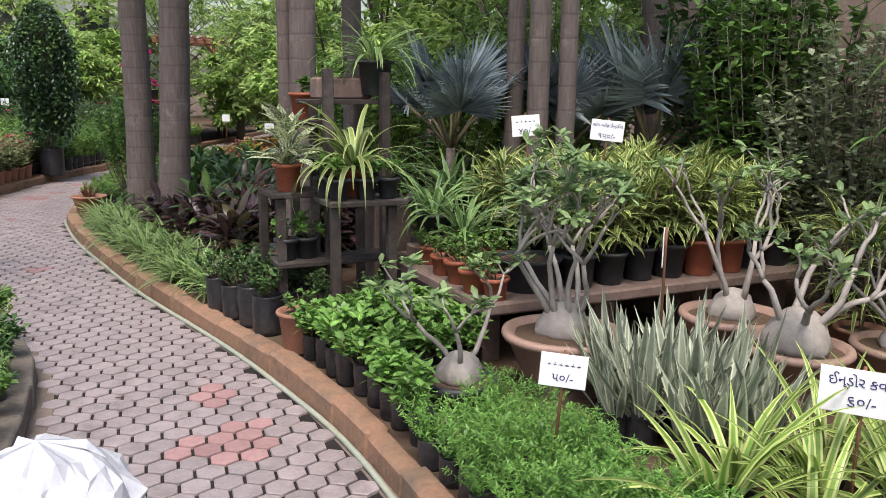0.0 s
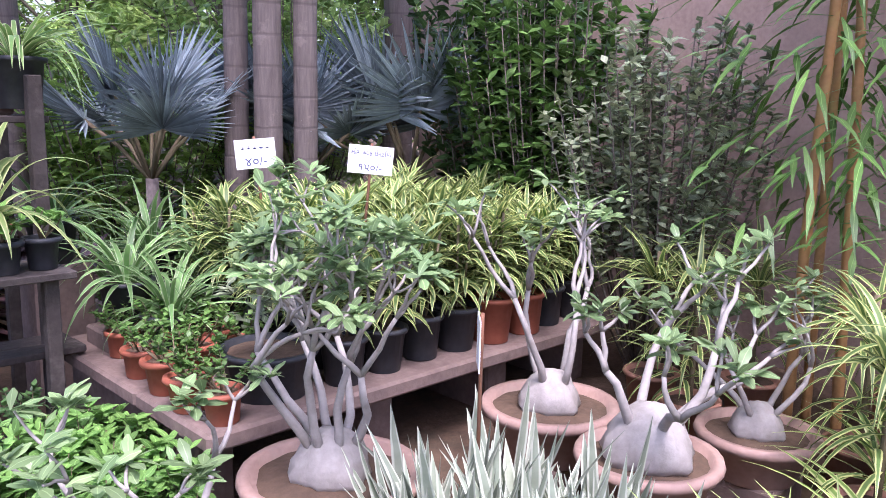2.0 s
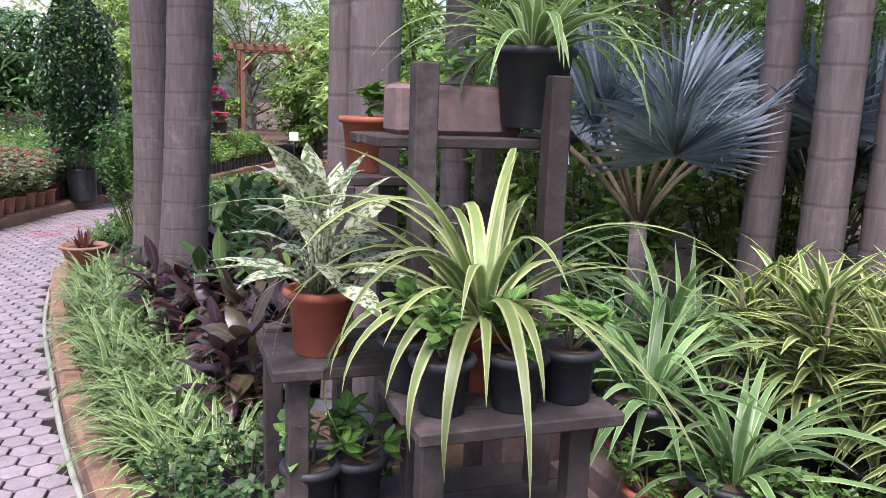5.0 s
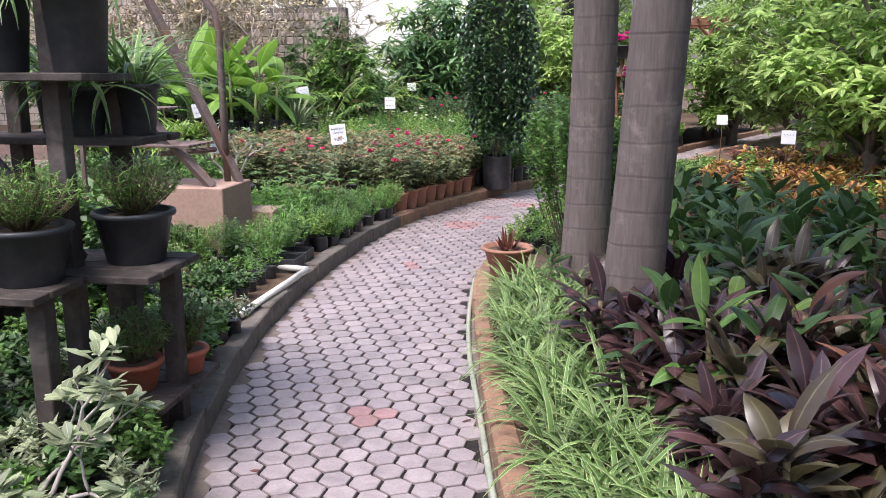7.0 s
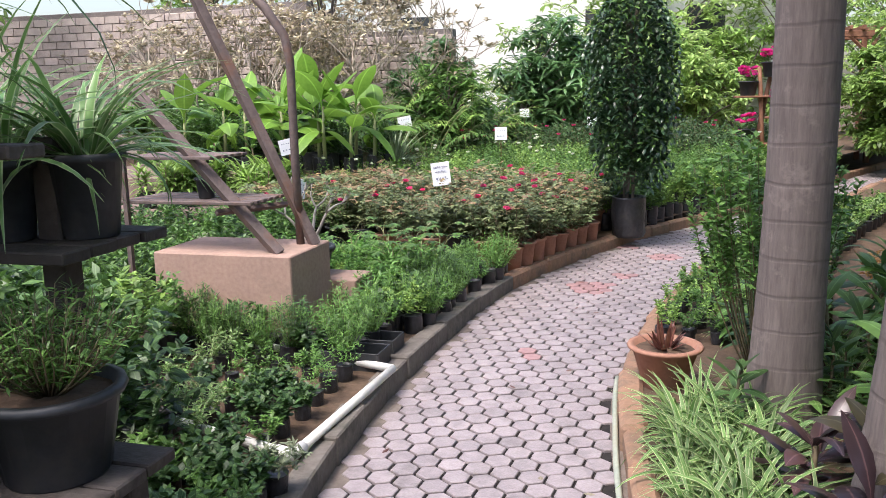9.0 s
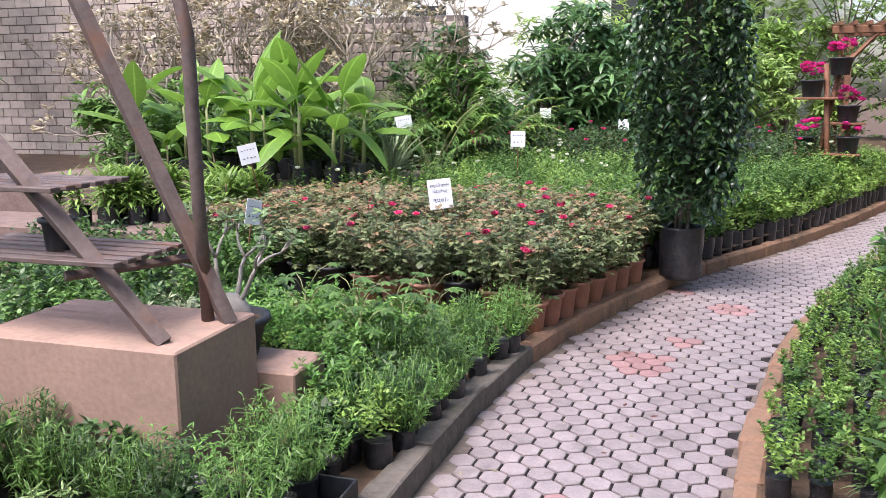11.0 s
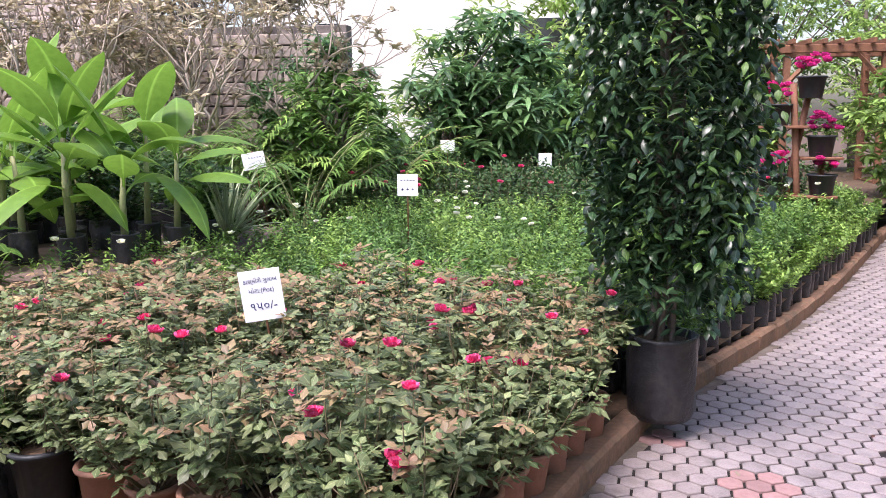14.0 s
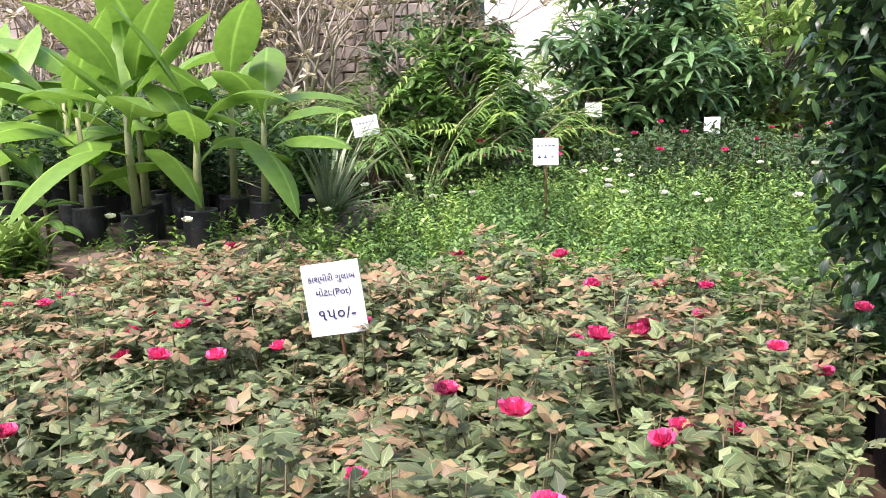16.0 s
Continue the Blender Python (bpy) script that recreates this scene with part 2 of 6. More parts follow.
G = dict(
    mid=leafmat("leaf_mid", (0.07, 0.15, 0.03), (0.13, 0.24, 0.055)),
    light=leafmat("leaf_light", (0.16, 0.28, 0.05), (0.25, 0.38, 0.09)),
    bright=leafmat("leaf_bright", (0.10, 0.215, 0.045), (0.17, 0.32, 0.075)),
    dark=leafmat("leaf_dark", (0.035, 0.08, 0.022), (0.07, 0.135, 0.04)),
    ficus=leafmat("leaf_ficus", (0.016, 0.042, 0.02), (0.042, 0.085, 0.032), rough=0.3, spec=0.55, trans=0.18),
    adenium=leafmat("leaf_adenium", (0.13, 0.215, 0.085), (0.22, 0.31, 0.135), rough=0.4),
    lily=leafmat("leaf_lily", (0.15, 0.23, 0.07), (0.21, 0.29, 0.09), (0.42, 0.45, 0.2), "edge", 0.34),
    mango=leafmat("leaf_mango", (0.07, 0.16, 0.06), (0.16, 0.28, 0.10), rough=0.35, spec=0.5),
    bronze=leafmat("leaf_bronze", (0.05, 0.036, 0.026), (0.09, 0.08, 0.036), rough=0.3, spec=0.5, trans=0.2),
    fern=leafmat("leaf_fern", (0.11, 0.25, 0.05), (0.17, 0.33, 0.07)),
    grey=leafmat("leaf_grey", (0.2, 0.25, 0.14), (0.32, 0.36, 0.22)),
    rose=leafmat("leaf_rose", (0.095, 0.145, 0.058), (0.2, 0.23, 0.105)),
    rose_red=leafmat("leaf_rose_red", (0.26, 0.21, 0.10), (0.26, 0.15, 0.095)),
    song=leafmat("leaf_striped_yellow", (0.09, 0.17, 0.045), (0.14, 0.22, 0.06), (0.5, 0.54, 0.2), "edge", 0.42),
    spider=leafmat("leaf_striped_white", (0.10, 0.2, 0.05), (0.16, 0.27, 0.08), (0.42, 0.47, 0.24), "edge", 0.22),
    spider_green=leafmat("leaf_spider_green", (0.10, 0.21, 0.06), (0.17, 0.3, 0.1), (0.36, 0.43, 0.25), "edge", 0.2),
    pandan=leafmat("leaf_yellow_band", (0.13, 0.24, 0.04), (0.18, 0.3, 0.05), (0.44, 0.5, 0.18), "edge", 0.5),
    sword=leafmat("leaf_sword", (0.2, 0.24, 0.17), (0.32, 0.36, 0.26), (0.5, 0.53, 0.42), "edge", 0.36, rough=0.5),
    blue=leafmat("leaf_blue_fan", (0.15, 0.19, 0.205), (0.23, 0.28, 0.295), rough=0.5, trans=0.12),
    purple=leafmat("leaf_purple", (0.03, 0.018, 0.022), (0.085, 0.042, 0.04), rough=0.3, spec=0.5, trans=0.15),
    maroon=leafmat("leaf_maroon", (0.16, 0.05, 0.05), (0.22, 0.10, 0.06), rough=0.35),
    blotch=leafmat("leaf_blotched", (0.08, 0.14, 0.05), (0.12, 0.19, 0.07), (0.5, 0.54, 0.36), "blotch", 0.5),
    croton=leafmat("leaf_croton", (0.40, 0.13, 0.06), (0.45, 0.36, 0.08), rough=0.4),
    banana=leafmat("leaf_banana", (0.16, 0.33, 0.04), (0.26, 0.46, 0.07), rough=0.4, trans=0.4),
    tree=leafmat("leaf_tree", (0.2, 0.33, 0.08), (0.38, 0.5, 0.16), trans=0.45),
    tree_dark=leafmat("leaf_tree_dark", (0.12, 0.22, 0.055), (0.25, 0.36, 0.1), trans=0.4),
    dry=leafmat("leaf_dry", (0.36, 0.3, 0.2), (0.45, 0.4, 0.28)),
    pink=leafmat("petal_pink", (0.74, 0.04, 0.16), (0.7, 0.12, 0.28), rough=0.6),
    magenta=leafmat("petal_magenta", (0.75, 0.06, 0.32), (0.6, 0.04, 0.25), rough=0.6),
    white=leafmat("petal_white", (0.75, 0.77, 0.6), (0.8, 0.8, 0.7), rough=0.6),
)

# ---- mesh tools ----
R = np.random.RandomState(7)


class Mesh:
    """Gathers vertices, faces and leaf coordinates for one mesh."""

    def __init__(self):
        self.v, self.f, self.uv, self.n = [], [], [], 0

    def put(self, v, f, uv=None):
        v = np.asarray(v, float).reshape(-1, 3)
        self.v.append(v)
        self.f.extend((np.asarray(f) + self.n).tolist() if not isinstance(f, list) else [[i + self.n for i in q] for q in f])
        self.uv.append(np.full((len(v), 2), 0.5) if uv is None else np.asarray(uv, float).reshape(-1, 2))
        self.n += len(v)
        return self

    def done(self, name, material, smooth=True):
        me = bpy.data.meshes.new(name)
        v = np.concatenate(self.v)
        me.from_pydata(v.tolist(), [], self.f)
        lay = me.uv_layers.new(name="UVMap")
        idx = np.empty(len(me.loops), int)
        me.loops.foreach_get("vertex_index", idx)
        lay.data.foreach_set("uv", np.concatenate(self.uv)[idx].ravel())
        if smooth:
            me.polygons.foreach_set("use_smooth", np.ones(len(me.polygons), bool))
        me.materials.append(material)
        me.update()
        return me

    def leaves(self, base, az, el, L, W, droop=0.5, K=2, prof=(0.15, 1.0, 0.0), roll=0.0, fold=0.0):
        """Blades that start at base towards azimuth az and elevation el, bending down by droop over their length."""
        base = np.asarray(base, float).reshape(-1, 3)
        n = len(base)
        az, el, L, W, droop, roll = (np.broadcast_to(np.asarray(q, float), n) for q in (az, el, L, W, droop, roll))
        prof = np.interp(np.linspace(0, 1, K + 1), np.linspace(0, 1, len(prof)), prof)
        ac = np.stack([-np.sin(az), np.cos(az), 0 * az], -1)
        pos, rows = base.copy(), []
        m = 3 if fold else 2
        for k in range(K + 1):
            th = el - droop * (k / K)
            tan = np.stack([np.cos(az) * np.cos(th), np.sin(az) * np.cos(th), np.sin(th)], -1)
            nor = np.cross(tan, ac)
            side = ac * np.cos(roll)[:, None] + nor * np.sin(roll)[:, None]
            up = np.cross(tan, side)
            w = (W * prof[k] / 2)[:, None]
            lift = -up * w * fold
            rows.append(np.stack([pos - side * w + lift, pos, pos + side * w + lift] if fold else [pos - side * w, pos + side * w], 1))
            pos = pos + tan * (L / K)[:, None]
        v = np.stack(rows, 1)
        one = []
        for k in range(K):
            for j in range(m - 1):
                a = k * m + j
                one.append((a, a + 1, a + m + 1, a + m))
        f = (np.array(one)[None] + (np.arange(n) * m * (K + 1))[:, None, None]).reshape(-1, 4)
        uv = np.stack(np.meshgrid(np.linspace(0, 1, m), np.linspace(0, 1, K + 1)), -1).reshape(-1, 2)
        return self.put(v.reshape(-1, 3), f, np.tile(uv, (n, 1)))

    def tube(self, pts, rad, sides=6):
        pts = np.asarray(pts, float)
        rad = np.broadcast_to(np.asarray(rad, float), len(pts))
        d = np.gradient(pts, axis=0)
        d /= np.linalg.norm(d, axis=1)[:, None] + 1e-9
        ref = np.where(np.abs(d[:, 2:3]) < 0.9, [[0, 0, 1.0]], [[1.0, 0, 0]])
        if np.abs(d[:, 2]).mean() > 0.6:
            ref = np.tile([[1.0, 0.1, 0]], (len(pts), 1))
        a = np.cross(d, ref)
        a /= np.linalg.norm(a, axis=1)[:, None] + 1e-9
        b = np.cross(d, a)
        ang = np.linspace(0, 2 * np.pi, sides, endpoint=False)
        v = pts[:, None] + rad[:, None, None] * (np.cos(ang)[None, :, None] * a[:, None] + np.sin(ang)[None, :, None] * b[:, None])
        f = []
        for k in range(len(pts) - 1):
            for j in range(sides):
                f.append([k * sides + j, k * sides + (j + 1) % sides, (k + 1) * sides + (j + 1) % sides, (k + 1) * sides + j])
        f += [list(range(sides))[::-1], [(len(pts) - 1) * sides + j for j in range(sides)]]
        return self.put(v.reshape(-1, 3), f)

    def lathe(self, prof, sides=20, wob=0.0):
        """Turns a profile of (radius, height) round the z axis."""
        ang = np.linspace(0, 2 * np.pi, sides, endpoint=False)
        v = []
        for r, z in prof:
            w = 1 + wob * np.sin(ang * 3 + z * 19) + wob * np.sin(ang * 7 + z * 31)
            v.append(np.stack([r * w * np.cos(ang), r * w * np.sin(ang), np.full(sides, z)], -1))
        f = [[k * sides + j, k * sides + (j + 1) % sides, (k + 1) * sides + (j + 1) % sides, (k + 1) * sides + j]
             for k in range(len(prof) - 1) for j in range(sides)]
        return self.put(np.concatenate(v), f)

    def box(self, lo, hi, bev=0.006):
        """A box with bevelled edges."""
        bm = bmesh.new()
        bmesh.ops.create_cube(bm, size=1.0)
        lo, hi = Vector(lo), Vector(hi)
        for q in bm.verts:
            q.co = Vector([(lo[i] + hi[i]) / 2 + q.co[i] * (hi[i] - lo[i]) for i in range(3)])
        if bev:
            bmesh.ops.bevel(bm, geom=bm.edges[:], offset=bev, segments=1, affect="EDGES")
        bm.verts.index_update()
        self.put([tuple(q.co) for q in bm.verts], [[q.index for q in fa.verts] for fa in bm.faces])
        bm.free()
        return self


def part(name, mesh, material, parent, label="", smooth=True):
    ob = new(name, mesh if isinstance(mesh, bpy.types.Mesh) else mesh.done(name, material, smooth))
    ob.parent = parent
    if label:
        ob["label"] = label
    return ob


def thing(name, label, category, group="", at=None):
    e = new(name)
    e.empty_display_size = 0.1
    if at is not None:
        e.matrix_basis = at
    return tagged(e, label, category, group)


def solid(name, mesh, material, label="", category="", group="", kind="", smooth=False):
    return tagged(new(name, mesh.done(name, material, smooth)), label, category, group, kind)


def place(src, x, y, z, size=1.0, tilt=3.0):
    ob = copy_thing(src, pose(x, y, z, R.uniform(-tilt, tilt), R.uniform(-tilt, tilt), R.uniform(0, 360)))
    ob.scale = (size,) * 3
    return ob


def drop(src):
    """Removes a pattern plant once its copies stand."""
    for o in list(src.children_recursive) + [src]:
        bpy.data.objects.remove(o)


def rnd(a, b, n=None):
    return R.uniform(a, b, n)


# ---- plan: the path's two edges, as x at a given y ----
RIGHT_Y = (-9, -5, -3, -1.85, -1.2, -0.25, 0.8, 2.3, 3.3, 4.4, 5.3, 6.1, 6.8, 7.5, 8.0, 9.6, 13.0, 15.0, 17.7, 21, 26)
RIGHT_X = (0.8, 0.95, 1.06, 1.1, 1.09, 0.96, 0.71, 0.4, 0.25, 0.11, 0.06, 0.16, 0.29, 0.42, 0.55, 1.1, 2.55, 3.4, 4.8, 6.6, 9.5)
LEFT_Y = (-9, -3.4, -2.2, -1, 0, 0.8, 1.6, 2.1, 2.9, 3.85, 4.7, 5.6, 6.6, 7.5, 8.9, 9.95, 11.55, 13.2, 15.1, 17, 19, 22, 26)
LEFT_X = (-0.6, -0.5, -0.4, -0.16, -0.12, -0.3, -0.56, -0.74, -0.92, -1.06, -1.1, -1.09, -1.03, -0.89, -0.42, 0.04, 0.98, 1.8, 2.66, 3.5, 4.5, 6.0, 8.4)


def smooth_edge(ys, xs, y):
    g = np.linspace(-9, 26, 176)
    x = np.interp(g, ys, xs)
    for _ in range(3):
        x[1:-1] = (x[:-2] + x[1:-1] * 2 + x[2:]) / 4
    return np.interp(y, g, x)


def right(y):
    return smooth_edge(RIGHT_Y, RIGHT_X, y)


def left(y):
    return smooth_edge(LEFT_Y, LEFT_X, y)


def rise(y):
    """How high the left bed lies: it climbs gently at the back."""
    return 0.11 + 0.05 * np.clip(np.asarray(y) - 9.5, 0, 7)


# ---- ground ----
gm = Mesh()
gm.put([(-300, -300, -0.06), (300, -300, -0.06), (300, 300, -0.06), (-300, 300, -0.06)], [[0, 1, 2, 3]])
solid("ground", gm, M["soil"], "bare brown earth between the beds", "ground", kind="structure")
ys = np.linspace(-9, 26, 141)


def strip(xa, xb, z, y):
    a = np.stack([xa, y, z], -1)
    b = np.stack([xb, y, z], -1)
    n = len(y)
    return np.concatenate([a, b]), [[i, n + i, n + i + 1, i + 1] for i in range(n - 1)]


pm = Mesh().put(*strip(left(ys) - 0.02, right(ys) + 0.02, 0 * ys - 0.001, ys))
path_ob = solid("pavement", pm, M["joint"], "dark sandy joints of a curving hexagon-paved garden path", "path", kind="structure")
em = Mesh()
em.put(*strip(left(ys) - 0.03, left(ys) + 0.09, 0 * ys + 0.004, ys))
em.put(*strip(right(ys) - 0.05, right(ys) + 0.03, 0 * ys + 0.004, ys))
solid("trim", em, M["grit"], "gritty cement haunch along the path's edges", "path edge", kind="structure")
bm_r = Mesh()
cols = np.concatenate([[0.06], np.linspace(0.6, 24, 14)])
for a, b in zip(cols[:-1], cols[1:]):
    bm_r.put(*strip(right(ys) + a, right(ys) + b, 0 * ys + 0.10, ys))
solid("ground_right", bm_r, M["soil"], "dark damp soil of the planted bed", "soil bed", kind="structure")
bm_l = Mesh()
for a, b in zip(cols[:-1], cols[1:]):
    bm_l.put(*strip(left(ys) - b, left(ys) - a, rise(ys), ys))
solid("ground_left", bm_l, M["soil"], "dark damp soil of the planted bed", "soil bed", kind="structure")

# ---- walls and buildings ----
wm = Mesh().box((5.0, -9, -0.05), (5.2, 1.4, 2.25), 0.01)
solid("wall_east", wm, M["plaster"], "stained pinkish plaster boundary wall", "wall", kind="structure")
bk = Mesh().box((-14, 16.06, -0.05), (-3.65, 16.3, 2.86), 0.01)
bk.box((-14, 16.06, 2.86), (-6.6, 16.3, 3.5), 0.01)
wall_back = solid("wall_north", bk, M["mortar"], "old weathered garden wall of grey-pink bricks", "brick wall", kind="structure")
house = thing("house", "white-painted house behind the garden wall", "house", at=pose(-2.5, 27, 0))
part("wall", Mesh().box((-7, 0, 0), (6.5, 6, 6.5), 0.02), M["white"], house, smooth=False)
part("roof", Mesh().box((-7.3, -0.4, 6.5), (6.8, 6.3, 6.75), 0.02), M["white"], house, smooth=False)
for wx in (-5.2, 0.8, 3.8):
    w = part("window", Mesh().box((wx - 0.55, -0.03, 1.3 + 1.6), (wx + 0.55, 0.05, 4.2), 0.01), M["dark_glass"], house, smooth=False)
    part("sill", Mesh().box((wx - 0.65, -0.12, 2.8), (wx + 0.65, 0.02, 2.88), 0.005), M["white"], w, smooth=False)
part("drain_pipe", Mesh().tube([(2.3, -0.08, 0), (2.3, -0.08, 6.5)], 0.06, 8), M["steel"], house)

# ---- pots ----
POTS = {}


def pot_mesh(r, h, taper=0.75, rim=0.012, lip=0.02, sides=20):
    rb = r * taper
    return Mesh().lathe([(0.001, 0), (rb, 0), (rb + 0.003, 0.004), (r * 0.97, h - lip), (r + rim * 0.6, h - lip), (r + rim, h - lip * 0.5), (r + rim * 0.7, h), (r * 0.93, h), (r * 0.9, h * 0.86), (0.001, h * 0.87)], sides)


def bag_mesh(r, h):
    return Mesh().lathe([(0.001, 0), (r * 0.93, 0), (r, h * 0.1), (r * 0.97, h * 0.4), (r * 1.03, h * 0.7), (r * 0.98, h * 0.95), (r * 1.02, h), (r * 0.93, h), (r * 0.9, h * 0.9), (0.001, h * 0.92)], 14, 0.025)


def soil_mesh(r, z):
    return Mesh().lathe([(r, z), (r * 0.6, z + r * 0.05), (0.001, z + r * 0.07)], 12, 0.03)


def potted(name, label, category, group, r, h, material, kind="pot", taper=0.75, leafdata=(), rim=0.012):
    """A pot or bag with soil; leafdata holds (part name, Mesh, material)."""
    e = thing(name, label, category, group)
    part(kind, bag_mesh(r, h) if kind == "grow_bag" else pot_mesh(r, h, taper, rim), material, e)
    if kind == "pot":
        part("soil", soil_mesh(r * 0.9, h * 0.88), M["soil"], e)
    for nm, me, mt in leafdata:
        part(nm, me, mt, e)
    return e


# ---- foliage recipes: each returns (leaves, stems) ----
def bush(z0, h, rad, nb, nl, L, W, K=2, prof=(0.15, 1.0, 0.0), spread=0.6, low=0.35, stem_r=0.004, droop=0.5, shape=1.0):
    """Branches fan out from the base, leaves sit along their upper part."""
    lv, st = Mesh(), Mesh()
    for i in range(nb):
        a = rnd(0, 2 * np.pi)
        q = np.sqrt(rnd(0, 1))
        top = np.array([rad * q * np.cos(a), rad * q * np.sin(a), z0 + h * (1 - 0.35 * shape * q * q) * rnd(0.8, 1.05)])
        s = np.array([top[0] * 0.15, top[1] * 0.15, z0])
        mid = (s + top) / 2 + np.array([top[0] * 0.2, top[1] * 0.2, 0.04 * h]) + rnd(-0.02, 0.02, 3)
        t = np.linspace(0, 1, 5)[:, None]
        c = (1 - t) ** 2 * s + 2 * t * (1 - t) * mid + t * t * top
        st.tube(c, np.linspace(stem_r, stem_r * 0.4, 5), 4)
        u = rnd(low, 1.02, nl)[:, None]
        p = (1 - u) ** 2 * s + 2 * u * (1 - u) * mid + u * u * top
        lv.leaves(p, rnd(0, 2 * np.pi, nl), rnd(-0.3, 1.0, nl), L * rnd(0.6, 1.25, nl), W * rnd(0.7, 1.2, nl), droop, K, prof, rnd(-0.6, 0.6, nl))
    return lv, st


def compound(z0, h, rad, nb, nl, L, W, low=0.25, stem_r=0.004, petiole=0.06, shape=0.7):
    """A thorny bush whose leaf stalks each carry five leaflets."""
    lv, st = Mesh(), Mesh()
    for i in range(nb):
        a, q = rnd(0, 2 * np.pi), np.sqrt(rnd(0, 1))
        top = np.array([rad * q * np.cos(a), rad * q * np.sin(a), z0 + h * (1 - 0.35 * shape * q * q) * rnd(0.65, 1.1)])
        s = top * [0.12, 0.12, 0] + [0, 0, z0]
        mid = (s + top) / 2 + top * [0.25, 0.25, 0] + rnd(-0.03, 0.03, 3)
        t = np.linspace(0, 1, 6)[:, None]
        st.tube((1 - t) ** 2 * s + 2 * t * (1 - t) * mid + t * t * top, np.linspace(stem_r, stem_r * 0.4, 6), 5)
        u = rnd(low, 1.02, nl)[:, None]
        p = (1 - u) ** 2 * s + 2 * u * (1 - u) * mid + u * u * top
        az, el = rnd(0, 2 * np.pi, nl), rnd(-0.25, 0.75, nl)
        d = np.stack([np.cos(az) * np.cos(el), np.sin(az) * np.cos(el), np.sin(el)], -1)
        size = rnd(0.65, 1.25, nl)
        for along, turn_, k in ((0.45, 1.15, 0.8), (0.45, -1.15, 0.8), (0.8, 0.95, 1.0), (0.8, -0.95, 1.0), (1.0, 0.0, 1.15)):
            lv.leaves(p + d * (petiole * along * size)[:, None], az + turn_, el - 0.15 + rnd(-0.35, 0.35, nl), L * k * size, W * k * size, 0.55, 2, (0.2, 1.0, 0.05), rnd(-0.5, 0.5, nl), 0.2)
    return lv, st


def straps(z0, n, L, W, el=(0.3, 1.4), droop=(0.8, 2.2), K=7, prof=(0.6, 1, 0.95, 0.75, 0.4, 0.02), r0=0.02, fold=0.25):
    m = Mesh()
    a = rnd(0, 2 * np.pi, n)
    b = np.stack([r0 * np.cos(a), r0 * np.sin(a), np.full(n, z0)], -1)
    return m.leaves(b, a, rnd(*el, n), L * rnd(0.55, 1.1, n), W * rnd(0.75, 1.15, n), rnd(*droop, n), K, prof, rnd(-0.3, 0.3, n), fold)


def cane(z0, h, heads, L, W, n=34):
    """Upright canes with a spiral of arching leaves (striped dracaena)."""
    lv, st = Mesh(), Mesh()
    for i in range(heads):
        x, y = rnd(-0.05, 0.05, 2)
        hh = h * rnd(0.75, 1.05)
        st.tube([(x * 0.4, y * 0.4, z0), (x, y, z0 + hh * 0.5), (x * 1.4, y * 1.4, z0 + hh)], 0.006, 5)
        u = np.sort(rnd(0.15, 1.0, n))
        a = np.arange(n) * 2.4
        p = np.stack([x + 0 * u, y + 0 * u, z0 + hh * u], -1)
        lv.leaves(p, a, 0.3 + 0.9 * u ** 3, L * rnd(0.75, 1.1, n), W, 1.9 - 1.0 * u, 5, (0.45, 1, 0.95, 0.6, 0.02), rnd(-0.2, 0.2, n), 0.25)
    return lv, st


def flowers(pts, size, n=16):
    m = Mesh()
    for p in pts:
        for ring, (k, el, s) in enumerate(((6, 0.5, 1.0), (6, 0.95, 0.85), (4, 1.35, 0.65))):
            a = np.linspace(0, 2 * np.pi, k, endpoint=False) + ring
            m.leaves(np.tile(p, (k, 1)), a, el + rnd(-0.2, 0.2, k), size * s * 0.55, size * s * 0.55, -0.5, 2, (0.4, 1, 0.6), 0, 0.3)
    return m


